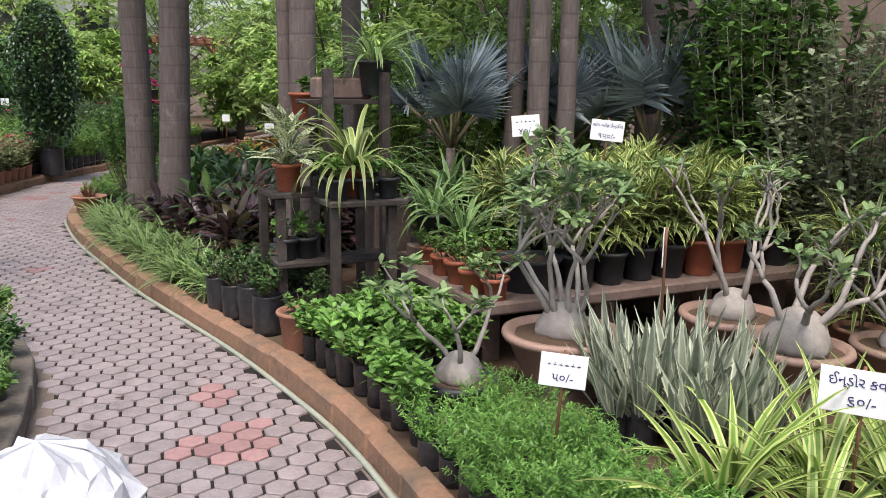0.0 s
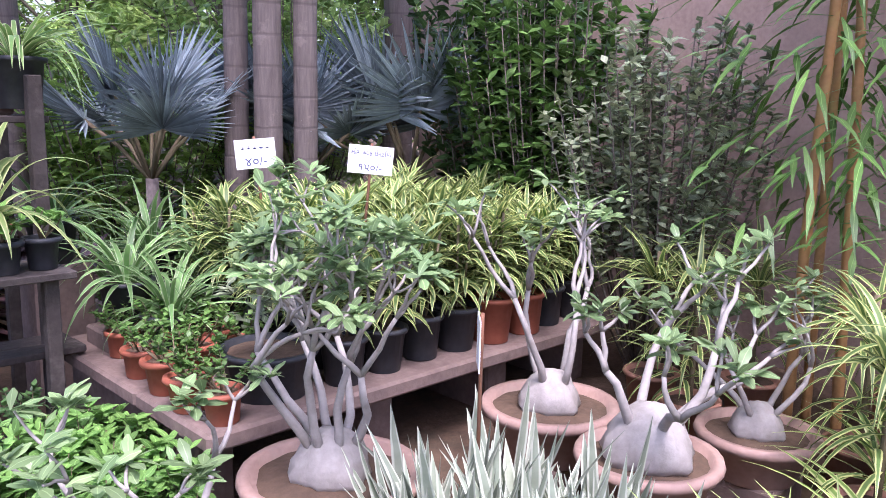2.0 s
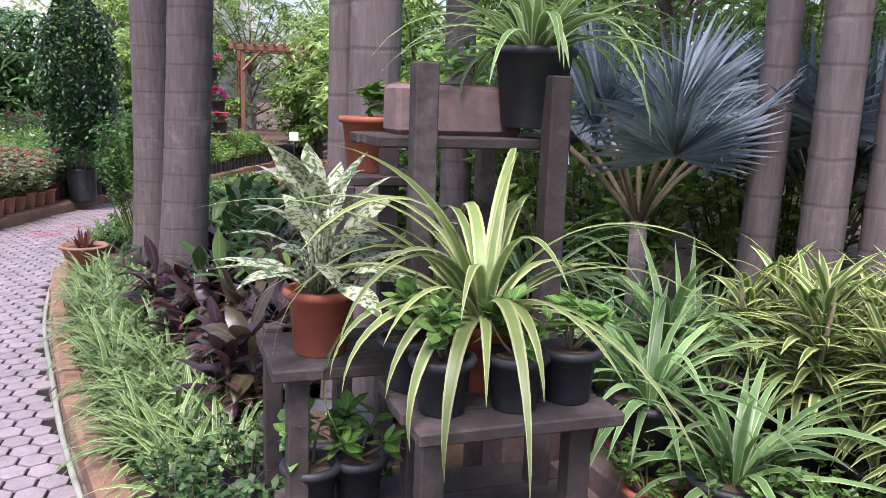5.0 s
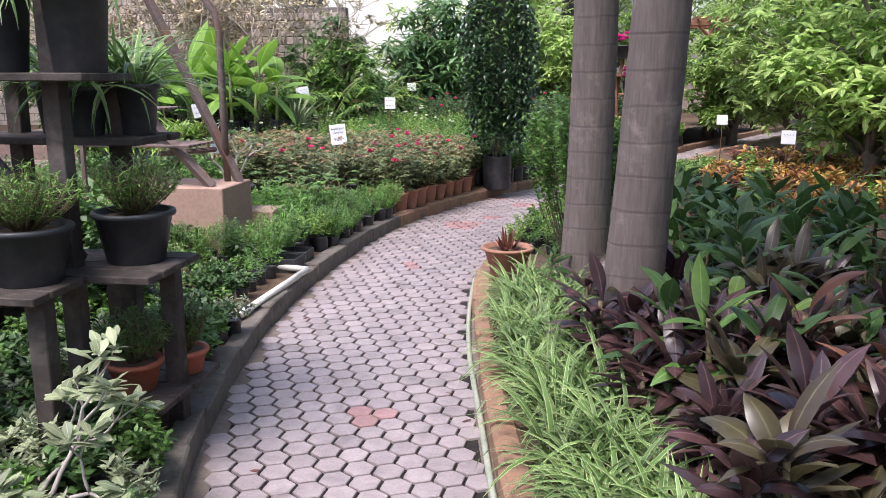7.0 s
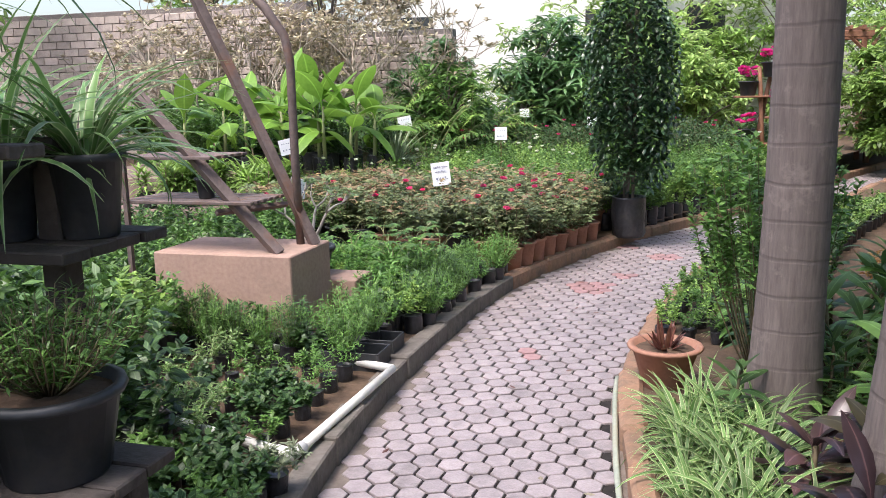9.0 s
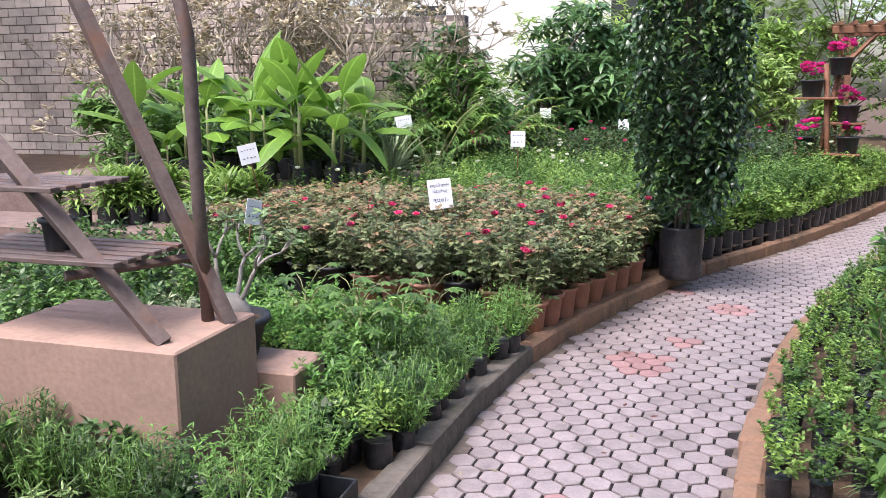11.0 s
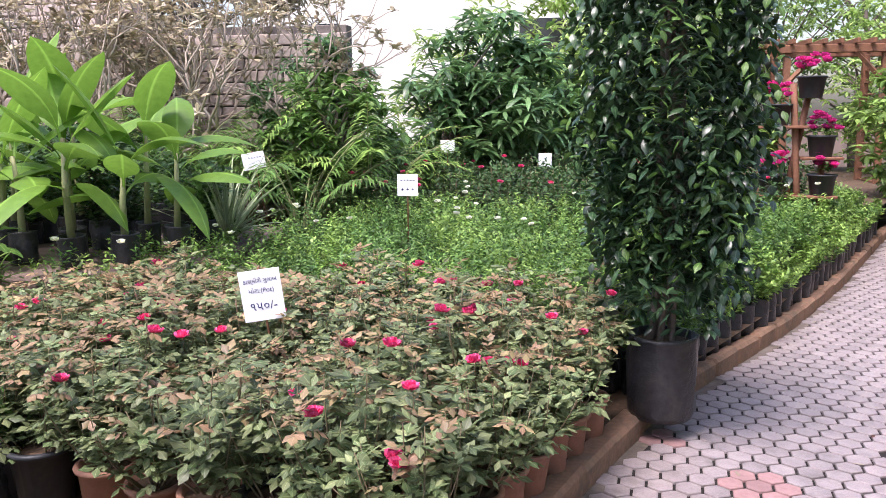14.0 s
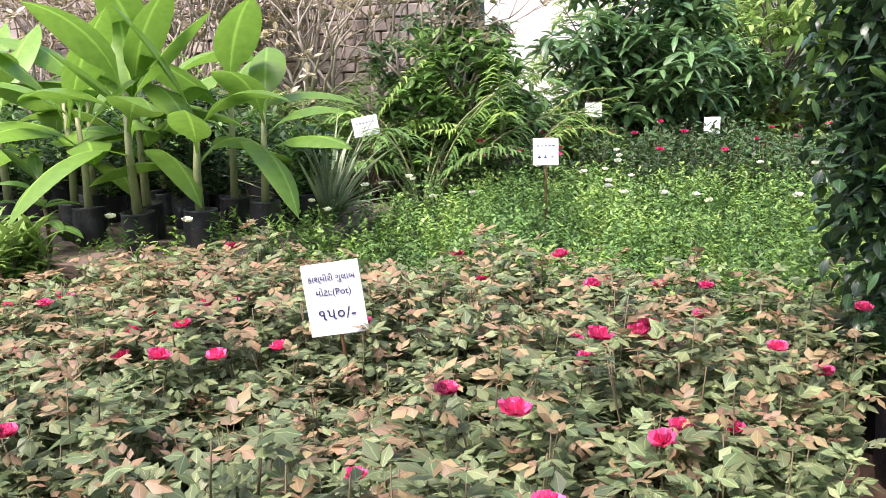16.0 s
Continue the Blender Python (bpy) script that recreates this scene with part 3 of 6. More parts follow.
def adenium(h, nb, bulb, rad, leafsize, lean=0.0, seed=1):
    """Swollen pale stem, forked bare limbs and rosettes at the tips; returns limbs and leaves."""
    r = np.random.RandomState(seed)
    st, lv = Mesh(), Mesh()
    st.lathe([(0.001, 0), (bulb * 0.95, 0), (bulb * 1.05, bulb * 0.25), (bulb * 0.95, bulb * 0.6), (bulb * 0.72, bulb * 1.0), (bulb * 0.4, bulb * 1.3), (0.001, bulb * 1.42)], 22, 0.085)
    tips = []

    def grow(p, d, ln, ra, depth):
        pts = [p]
        for _ in range(4):
            d = d + r.uniform(-0.32, 0.32, 3) + np.array([0, 0, 0.05])
            d = d / np.linalg.norm(d)
            pts.append(pts[-1] + d * ln / 4)
        st.tube(pts, np.linspace(ra, ra * 0.6, 5), 7)
        if depth == 0:
            tips.append((pts[-1], d))
            return
        for _ in range(2 + (r.rand() < 0.4)):
            grow(pts[-1], d * 0.8 + r.uniform(-0.75, 0.75, 3) * np.array([1, 1, 0.4]) + np.array([0, 0, 0.25]), ln * r.uniform(0.5, 0.75), ra * 0.62, depth - 1)

    for i in range(nb):
        a = i * 2 * np.pi / nb + r.uniform(-0.3, 0.3)
        d = np.array([rad * np.cos(a) + lean, rad * np.sin(a), 1.0])
        grow(np.array([bulb * 0.45 * np.cos(a), bulb * 0.45 * np.sin(a), bulb * 0.75]), d / np.linalg.norm(d), h * 0.5 * r.uniform(0.8, 1.1), min(0.019, max(0.009, bulb * 0.14)) if h < 2 else 0.03, 2 + (nb > 6))
    for p, d in tips:
        k = 8
        lv.leaves(np.tile(p, (k, 1)) + r.uniform(-0.012, 0.012, (k, 3)), r.uniform(0, 6.3, k), r.uniform(-0.1, 1.0, k), leafsize * r.uniform(0.6, 1.2, k), leafsize * 0.4, 0.7, 3, (0.15, 0.7, 1.0, 0.25), r.uniform(-0.4, 0.4, k), 0.15)
    return st, lv


def planter(name, label, st_lv, r, h, material, at, stem_mat, leaf_mat, taper=0.7, rim=0.02, group="adeniums in bowls"):
    e = thing(name, label, "potted plant", group, at)
    part("pot", pot_mesh(r, h, taper, rim, 0.035, 28), material, e)
    part("soil", soil_mesh(r * 0.9, h * 0.86), M["soil"], e)
    st, lv = st_lv
    a = part("trunk", st, stem_mat, e)
    b = part("foliage", lv, leaf_mat, e)
    a.location.z = b.location.z = h * 0.86
    return e


# ---- signs ----
def text_mesh(body, size, material):
    cu = bpy.data.curves.new("writing", "FONT")
    cu.body, cu.size, cu.align_x, cu.align_y = body, size, "CENTER", "CENTER"
    cu.extrude, cu.offset = 0.0006, 0.0
    ob = new("writing", cu)
    bpy.context.view_layer.update()
    me = bpy.data.meshes.new_from_object(ob.evaluated_get(bpy.context.evaluated_depsgraph_get()))
    bpy.data.objects.remove(ob)
    me.materials.clear()
    me.materials.append(material)
    return me


def sign(x, y, z, facing, w, h, ground, lines=(), tilt=0.0, label="white hand-lettered price card on a thin stake", lean=0.0):
    """A card whose middle is at x, y, z and that faces the azimuth facing (degrees); lines: (text, size, height)."""
    e = thing("price_sign", label, "sign", "price signs", pose(x, y, z, lean, tilt, facing + 90))
    part("card", Mesh().box((-w / 2, -0.002, -h / 2), (w / 2, 0.002, h / 2), 0.0008), M["card"], e, smooth=False)
    part("stake", Mesh().tube([(0, 0.008, ground - z), (0.002, 0.008, 0.0), (0, 0.008, h / 2 + 0.01)], 0.006, 6), M["wood_red"], e)
    for body, size, up in lines:
        if body:
            t = part("lettering", text_mesh(body, size, M["ink"]), None, e)
        else:
            bars = Mesh()
            n = max(3, int(w * 0.8 / (size * 1.1)))
            for i in range(n):
                cx = -w * 0.38 + (i + 0.5) * w * 0.76 / n
                bars.box((cx - size * 0.32, -0.0005, -size * rnd(0.12, 0.3)), (cx + size * 0.32, 0.0005, -size * 0.05), 0)
                bars.box((cx - size * 0.06, -0.0005, -size * 0.35), (cx + size * 0.06, 0.0005, size * rnd(0.1, 0.4)), 0)
            part("lettering", bars, M["ink"], e).location = (0, -0.003, up)
            continue
        t.matrix_basis = pose(0, -0.003, up, 90)
    return e


# ---- trunks and trees ----
def palm(x, y, r, h, lean=(0, 0), label="", crown=True):
    e = thing("palm_tree", label or "tall slender palm with a smooth grey-brown ringed trunk", "palm tree", "palms", pose(x, y, 0.05))
    zs = np.linspace(0, h, int(h / 0.025))
    step = 0.16 + 0.03 * np.sin(zs * 0.9)
    ring = 1 - 0.012 * ((zs / step) % 1 < 0.14) + 0.008 * ((zs / step) % 1) + 0.35 * np.exp(-zs * 3.5)
    c = np.stack([lean[0] * zs + 0.02 * np.sin(zs), lean[1] * zs + 0.015 * np.cos(zs * 1.3), zs], -1)
    part("trunk", Mesh().tube(c, r * ring * (1 - 0.03 * zs), 18), M["bark"], e)
    if crown:
        m = Mesh()
        for i in range(13):
            a = i * 2.4
            el0, Lf = rnd(0.1, 1.2), rnd(1.7, 2.3)
            t = np.linspace(0, 1, 9)
            th = el0 - 1.5 * t
            p = c[-1] + np.cumsum(np.stack([np.cos(a) * np.cos(th), np.sin(a) * np.cos(th), np.sin(th)], -1) * Lf / 9, 0)
            m.tube(p, 0.012, 4)
            u = np.linspace(0.12, 1, 34)
            q = np.stack([np.interp(u, t, p[:, k]) for k in range(3)], -1)
            for s in (1, -1):
                m.leaves(q, a + s * 1.1, rnd(-0.3, 0.2, 34), 0.5 * np.sin(u * 2.6 + 0.4) + 0.12, 0.045, 0.7, 3, (0.5, 1, 0.6, 0.02))
        part("crown", m, G["tree"], e)
    return e


def tree(x, y, z, h, rad, leaf, nl=5200, trunk=0.13, size=0.16, low=0.25, name="tree", label="leafy green tree behind the garden", seed=3, slim=0.3):
    r = np.random.RandomState(seed)
    e = thing(name, label, "tree", "background trees", pose(x, y, z))
    st, lv = Mesh(), Mesh()
    zs = np.linspace(0, h * 0.62, 8)
    c = np.stack([0.1 * np.sin(zs * 1.4 + seed), 0.1 * np.cos(zs * 1.1), zs], -1)
    st.tube(c, trunk * (1 - 0.6 * zs / zs[-1]), 9)
    blobs = []
    for i in range(34):
        a = r.uniform(0, 6.28)
        zz = r.uniform(low, 1.0)
        q = rad * r.uniform(0.3, 1.0) * np.sqrt(max(0.08, 1 - (2 * (zz - 0.55)) ** 2 * 0.7))
        b = np.array([q * np.cos(a), q * np.sin(a), h * zz])
        s = c[min(7, int(zz * 7))]
        mid = (s + b) / 2 + [0, 0, 0.15]
        t = np.linspace(0, 1, 5)[:, None]
        st.tube((1 - t) ** 2 * s + 2 * t * (1 - t) * mid + t * t * b, np.linspace(trunk * 0.3, 0.012, 5), 5)
        blobs.append((b, rad * r.uniform(0.2, 0.36)))
    k = nl // len(blobs)
    for b, br in blobs:
        w = k // 7
        d = r.normal(size=(w, 3))
        d /= np.linalg.norm(d, axis=1)[:, None]
        tip = b + d * (br * r.uniform(0.35, 1.25, w) ** 0.6)[:, None] * [1, 1, 0.75]
        p = np.repeat(tip, 7, 0) + r.uniform(-0.02, 0.02, (w * 7, 3))
        whorl = np.tile(np.arange(7) * 0.9, w) + np.repeat(r.uniform(0, 6.3, w), 7)
        lv.leaves(p, whorl, r.uniform(-0.5, 0.8, w * 7), size * r.uniform(0.7, 1.35, w * 7), size * slim * r.uniform(0.7, 1.3, w * 7), 1.1, 3, (0.15, 0.9, 1, 0.0), r.uniform(-0.5, 0.5, w * 7), 0.15)
    part("trunk", st, M["bark2"], e)
    part("crown", lv, G[leaf], e)
    return e


# ================= right bed =================
palm(0.96, 3.4, 0.138, 6.4, (0.04, 0.0))
palm(0.80, 4.65, 0.14, 6.8, (-0.002, 0.0))
palm(1.56, 1.12, 0.095, 6.0, (0.01, 0.0))
palm(1.5, 1.27, 0.055, 5.4, (-0.004, 0.0))
for px, py, pr in ((3.29, 0.46, 0.068), (3.12, 0.56, 0.08), (3.08, 0.85, 0.07), (4.95, 1.6, 0.12), (2.45, 2.6, 0.09)):
    palm(px, py, pr, rnd(5.2, 6.4), (rnd(-0.01, 0.01), 0))

# pavement furniture of the right bed: the tiered plant stand of dark timber
stand = thing("plant_stand", "dark weathered timber tiered plant stand with plank shelves", "plant stand")


def post(e, x, y, z0, z1, w=0.05, nm="post", mt="wood_dark"):
    return part(nm, Mesh().box((x - w / 2, y - w / 2, z0), (x + w / 2, y + w / 2, z1), 0.004), M[mt], e, smooth=False)


def planks(e, x0, x1, y0, y1, z, n=3, t=0.028, along="x", mt="wood_dark"):
    for i in range(n):
        if along == "x":
            a, b = y0 + (y1 - y0) * i / n, y0 + (y1 - y0) * (i + 1) / n - 0.008
            part("plank", Mesh().box((x0 + rnd(-0.008, 0.008), a, z - t), (x1 + rnd(-0.008, 0.008), b, z), 0.004), M[mt], e, smooth=False)
        else:
            a, b = x0 + (x1 - x0) * i / n, x0 + (x1 - x0) * (i + 1) / n - 0.008
            part("plank", Mesh().box((a, y0 + rnd(-0.008, 0.008), z - t), (b, y1 + rnd(-0.008, 0.008), z), 0.004), M[mt], e, smooth=False)


post(stand, 1.445, 0.06, 0.1, 1.575, 0.055)
post(stand, 1.80, 0.10, 0.1, 1.56, 0.055)
for lx, ly, lz in ((1.36, -0.31, 0.85), (1.68, -0.31, 0.85), (1.16, 0.06, 0.86), (1.16, 0.5, 0.86), (1.5, 0.55, 1.39), (1.8, 0.55, 1.39), (1.36, 0.5, 1.25)):
    post(stand, lx, ly, 0.1, lz)
planks(stand, 1.31, 1.755, -0.375, -0.05, 0.88, 3)
planks(stand, 1.10, 1.42, 0.0, 0.32, 0.893, 3)
planks(stand, 1.12, 1.9, -0.02, 0.24, 0.5, 2)
planks(stand, 1.36, 1.86, 0.14, 0.42, 1.405, 3)
planks(stand, 1.33, 1.62, 0.5, 0.82, 1.275, 2)
planks(stand, 1.30, 1.60, 0.42, 0.62, 1.1, 2)

seedling = []
for i in range(3):
    lv, st = bush(0.11, 0.11, 0.085, 7, 12, 0.05, 0.03, 3, (0.2, 0.9, 0.9, 0.05), low=0.5)
    seedling.append(potted("potted_seedling", "leafy green seedling in a small black plastic pot", "potted plant", "seedlings on the stand", 0.058, 0.115, M["black"], leafdata=(("foliage", lv, G["bright"]), ("branchwork", st, M["stem"]))))
for i, (x, y) in enumerate(((1.395, -0.27), (1.545, -0.285), (1.675, -0.27), (1.37, -0.12))):
    place(seedling[i % 3], x, y, 0.88, 1.0, 1)
for x, y in ((1.2, 0.1), (1.32, 0.12)):
    place(seedling[1], x, y, 0.5, 1.1, 1)

e = potted("spider_plant", "large spider plant with arching yellow-edged leaves in a terracotta pot", "potted plant", "", 0.085, 0.15, M["terracotta"], leafdata=(("foliage", straps(0.14, 44, 0.66, 0.032, (0.55, 1.5), (1.2, 2.9), 12), G["lily"]),))
e.matrix_basis = pose(1.53, -0.14, 0.88)


def dumb_cane_leaves(n):
    u = np.sort(rnd(0, 1, n))
    a = np.arange(n) * 2.4 + rnd(-0.3, 0.3, n)
    reach = 0.09 * (1.1 - u) + 0.01
    m = Mesh()
    base = np.stack([reach * np.cos(a), reach * np.sin(a), 0.17 + 0.2 * u], -1)
    m.leaves(base, a, 0.25 + 1.15 * u ** 1.2 + rnd(-0.1, 0.1, n), rnd(0.15, 0.23, n), rnd(0.05, 0.075, n), rnd(0.6, 1.4, n), 8, (0.1, 0.6, 0.95, 1, 0.9, 0.65, 0.35, 0.0), rnd(-0.35, 0.35, n), 0.25)
    for p, q in zip(base, a):
        m.tube([(0.012 * np.cos(q), 0.012 * np.sin(q), 0.14), (p[0] * 0.6, p[1] * 0.6, p[2] * 0.75 + 0.03), p], 0.004, 5)
    return m


e = potted("dumb_cane", "cream-blotched dumb cane in a terracotta pot on the stand", "potted plant", "", 0.078, 0.155, M["terracotta"],
           leafdata=(("foliage", dumb_cane_leaves(34), G["blotch"]),))
e.matrix_basis = pose(1.225, 0.13, 0.893)
trough = thing("planter_box", "worn dark brown clay trough planter on the top shelf", "planter", at=pose(1.6, 0.3, 1.405))
part("trough", Mesh().box((-0.17, -0.07, 0), (0.17, 0.07, 0.125), 0.012), M["slab"], trough, smooth=False)
part("soil", Mesh().box((-0.155, -0.055, 0.12), (0.155, 0.055, 0.129), 0.003), M["soil"], trough, smooth=False)
lv, st = bush(0.12, 0.1, 0.13, 8, 10, 0.05, 0.02)
part("foliage", lv, G["mid"], trough)
lv, st = bush(0.14, 0.12, 0.06, 5, 10, 0.06, 0.03, 3, (0.2, 0.8, 1, 0.1))
e = potted("succulent_pot", "fleshy green succulent in a terracotta pot", "potted plant", "", 0.085, 0.165, M["terracotta"], leafdata=(("foliage", lv, G["mid"]),))
e.matrix_basis = pose(1.47, 0.66, 1.275)
e = potted("spider_plant", "green spider plant spilling from a black pot on the top shelf", "potted plant", "", 0.1, 0.2, M["black"], leafdata=(("foliage", straps(0.18, 60, 0.5, 0.026, (0.3, 1.4), (1.0, 2.6), 8), G["spider"]),))
e.matrix_basis = pose(1.78, 0.2, 1.43)
for x, y, z, s in ((2.1, 0.05, 0.55, 1.0), (2.35, 0.35, 0.6, 1.1), (2.0, 0.6, 0.75, 1.1), (2.5, 0.0, 0.5, 0.95), (2.15, -0.25, 0.46, 0.8)):
    e = potted("spider_plant", "green and white spider plant in a black pot", "potted plant", "spider plants", 0.11, 0.2, M["black"], leafdata=(("foliage", straps(0.18, 46, 0.5, 0.026, (0.3, 1.5), (0.9, 2.4), 7), G["spider_green"]),))
    e.matrix_basis = pose(x, y, z - 0.02)
    blk = Mesh().box((-0.13, -0.13, 0.1), (0.13, 0.13, z - 0.02), 0.01)
    o = solid("plant_block", blk, M["slab"], "rough masonry block under a potted plant", "block", "plant blocks")
    o.location = (x, y, 0)

# bench of masonry slabs with rows of striped dracaenas
bench = thing("display_bench", "low masonry display bench with a worn reddish slab top", "bench")
part("slab_top", Mesh().box((1.86, -1.08, 0.39), (4.1, -0.55, 0.455), 0.012), M["slab"], bench, smooth=False)
part("slab_top", Mesh().box((1.86, -0.545, 0.39), (4.1, 0.3, 0.455), 0.012), M["slab"], bench, smooth=False)
for x in (1.98, 2.7, 3.4, 4.0):
    part("pier", Mesh().box((x - 0.07, -0.9, 0.08), (x + 0.07, 0.2, 0.389), 0.01), M["slab"], bench, smooth=False)
dra = []
for i in range(4):
    lv, st = cane(0.17, 0.34, 3, 0.2, 0.024)
    red = i == 3
    dra.append(potted("striped_dracaena", "yellow-striped dracaena in a %s pot on the bench" % ("terracotta" if red else "black plastic"), "potted plant", "dracaenas on the bench", 0.085, 0.175, M["terracotta" if red else "black"], leafdata=(("foliage", lv, G["song"]), ("branchwork", st, M["stem"]))))
for row, y in enumerate((-0.93, -0.72, -0.5, -0.28, -0.06, 0.15)):
    for k in range(8):
        x = 2.48 + k * 0.205 + 0.06 * (row % 2) + rnd(-0.015, 0.015)
        if x > 4.05:
            continue
        place(dra[3 if (row == 0 and k in (4, 5)) else int(rnd(0, 3))], x, y + rnd(-0.02, 0.02), 0.455, rnd(0.95, 1.2), 2)
e = potted("plant_tub", "wide black tub of pebbly soil with a leafy shrub", "potted plant", "", 0.17, 0.17, M["black"], taper=0.8, leafdata=(("foliage", bush(0.16, 0.42, 0.2, 12, 18, 0.06, 0.026)[0], G["grey"]),))
e.matrix_basis = pose(2.22, -0.86, 0.455)
mint = []
for i in range(2):
    lv, st = bush(0.09, 0.15, 0.13, 10, 22, 0.026, 0.018)
    mint.append(potted("potted_herb", "small-leaved green herb in a terracotta pot on the bench", "potted plant", "herbs on the bench", 0.06, 0.105, M["terracotta"], leafdata=(("foliage", lv, G["mid"]), ("branchwork", st, M["stem"]))))
for x, y in ((1.96, -1.0), (1.93, -0.83), (1.95, -0.62), (1.95, -0.4), (2.0, -0.12), (2.12, -0.5), (2.15, -0.28), (2.3, -0.6), (2.3, -0.35), (2.28, -0.1), (2.1, 0.1)):
    place(mint[int(rnd(0, 2))], x, y, 0.455, rnd(1.0, 1.25))

# adeniums
planter("adenium", "many-stemmed pale adenium in a wide brown bowl", adenium(0.74, 7, 0.115, 0.4, 0.07, seed=4), 0.262, 0.2, M["bowl"], pose(2.08, -1.42, 0.2), M["pale_bark"], G["adenium"])
planter("adenium", "small adenium with a fat white base in a black bowl", adenium(0.48, 3, 0.098, 0.5, 0.075, seed=8), 0.155, 0.13, M["black"], pose(1.56, -1.42, 0.12), M["pale_bark"], G["adenium"])
planter("adenium", "tall grey adenium in a brown bowl", adenium(0.8, 4, 0.11, 0.28, 0.075, seed=12), 0.24, 0.2, M["bowl"], pose(3.02, -1.5, 0.2), M["pale_bark"], G["adenium"])
planter("adenium", "spreading adenium with a bulging base in a brown bowl", adenium(0.6, 5, 0.14, 0.7, 0.08, lean=0.3, seed=21), 0.22, 0.2, M["bowl"], pose(2.92, -1.98, 0.19), M["pale_bark"], G["adenium"])
planter("adenium", "gnarled adenium with crooked limbs in a brown bowl", adenium(0.55, 4, 0.09, 0.7, 0.075, seed=33), 0.2, 0.17, M["bowl"], pose(3.45, -2.1, 0.19), M["pale_bark"], G["adenium"])
for i, (x, y, z) in enumerate(((2.08, -1.42, 0.2), (1.56, -1.42, 0.12), (3.02, -1.5, 0.2), (2.92, -1.98, 0.19), (3.45, -2.1, 0.19))):
    o = solid("plant_block", Mesh().box((-0.13, -0.13, 0.09), (0.13, 0.13, z + 0.004), 0.01), M["slab"], "rough masonry block under a bowl", "block", "plant blocks")
    o.location = (x, y, 0)

# sword plants, banded pandans and asparagus fern in front
sw = []
for i in range(3):
    sw.append(potted("sword_plant", "grey-striped upright sword plant in a black bag", "potted plant", "sword plants", 0.055, 0.14, M["bag"], "grow_bag", leafdata=(("foliage", straps(0.1, 13, 0.4, 0.038, (0.85, 1.55), (-0.3, 0.6), 5, (0.6, 0.9, 1, 0.7, 0.03), 0.03, 0.3), G["sword"]),)))
for k in range(34):
    x, y = rnd(1.98, 2.5), rnd(-2.42, -1.72)
    if x + y < -0.1 - 0.25 or (x > 2.6 and y > -1.85):
        continue
    place(sw[k % 3], x, y, 0.10, rnd(0.85, 1.15), 5)
pan = []
for i in range(3):
    pan.append(potted("banded_pandan", "pandan with long yellow-banded arching leaves in a black bag", "potted plant", "banded pandans", 0.07, 0.15, M["bag"], "grow_bag", leafdata=(("foliage", straps(0.12, 30, 0.5, 0.032, (0.5, 1.5), (0.6, 1.7), 8), G["pandan"]),)))
for x, y in ((1.75, -2.75), (1.95, -2.62), (2.1, -2.8), (2.3, -2.65), (2.45, -2.85), (2.65, -2.7), (2.2, -3.05), (1.85, -3.0), (2.8, -2.95), (2.55, -3.15), (3.0, -2.7), (3.1, -3.0), (3.6, -2.5), (3.45, -2.75)):
    place(pan[int(rnd(0, 3))], x, y, 0.10, rnd(0.85, 1.1), 4)
fe = []
for i in range(3):
    lv, st = bush(0.1, 0.2, 0.15, 34, 46, 0.022, 0.005, low=0.12, prof=(0.6, 1, 0.1), stem_r=0.002)
    fe.append(potted("asparagus_fern", "feathery bright green asparagus fern in a black bag", "potted plant", "asparagus ferns", 0.06, 0.12, M["bag"], "grow_bag", leafdata=(("foliage", lv, G["fern"]),)))
for k in range(60):
    y = -3.4 + 0.155 * (k // 5) + rnd(-0.03, 0.03)
    x = right(y) + 0.16 + 0.145 * (k % 5) + rnd(-0.03, 0.03)
    if y > -1.72:
        continue
    if x > 1.75:
        continue
    place(fe[k % 3], x, y, 0.10, rnd(0.8, 1.1))
sd = []
for i in range(3):
    lv, st = bush(0.12, 0.22, 0.12, 9, 16, 0.06, 0.032, 3, (0.2, 0.95, 0.8, 0.03), low=0.4)
    sd.append(potted("bagged_seedling", "bushy bright green seedling in a black grow bag", "potted plant", "bagged seedlings", 0.055, 0.15, M["bag"], "grow_bag", leafdata=(("foliage", lv, G["bright"]), ("branchwork", st, M["stem"]))))
for gy in np.arange(-1.65, -0.45, 0.145):
    for k in range(5):
        x = right(gy) + 0.17 + k * 0.14
        if x < 1.85 and not (x > 1.38 and gy < -1.2):
            place(sd[int(rnd(0, 3))], x + rnd(-0.02, 0.02), gy + rnd(-0.02, 0.02), 0.10, rnd(0.9, 1.1))
lv, st = bush(0.2, 0.12, 0.1, 8, 12, 0.04, 0.02)
e = potted("clay_pot", "plain clay pot with a low green plant on the kerb", "potted plant", "", 0.115, 0.215, M["clay"], leafdata=(("foliage", lv, G["mid"]), ("branchwork", st, M["stem"])))
e.matrix_basis = pose(1.14, -0.38, 0.115)
bush_bags = []
for i in range(3):
    lv, st = bush(0.2, 0.2, 0.13, 10, 22, 0.04, 0.022, low=0.3)
    bush_bags.append(potted("bagged_shrub", "dark-leaved young shrub in a black grow bag", "potted plant", "bagged shrubs", 0.085, 0.22, M["bag"], "grow_bag", leafdata=(("foliage", lv, G["dark"]), ("branchwork", st, M["stem"]))))
for x, y in ((1.03, 0.02), (1.0, 0.22), (0.93, 0.42), (0.88, 0.62), (1.22, 0.2), (1.15, 0.45), (1.08, 0.66), (1.35, 0.4), (1.3, -0.12), (1.5, -0.4)):
    place(bush_bags[int(rnd(0, 3))], x + 0.03, y, 0.10, rnd(0.9, 1.1))
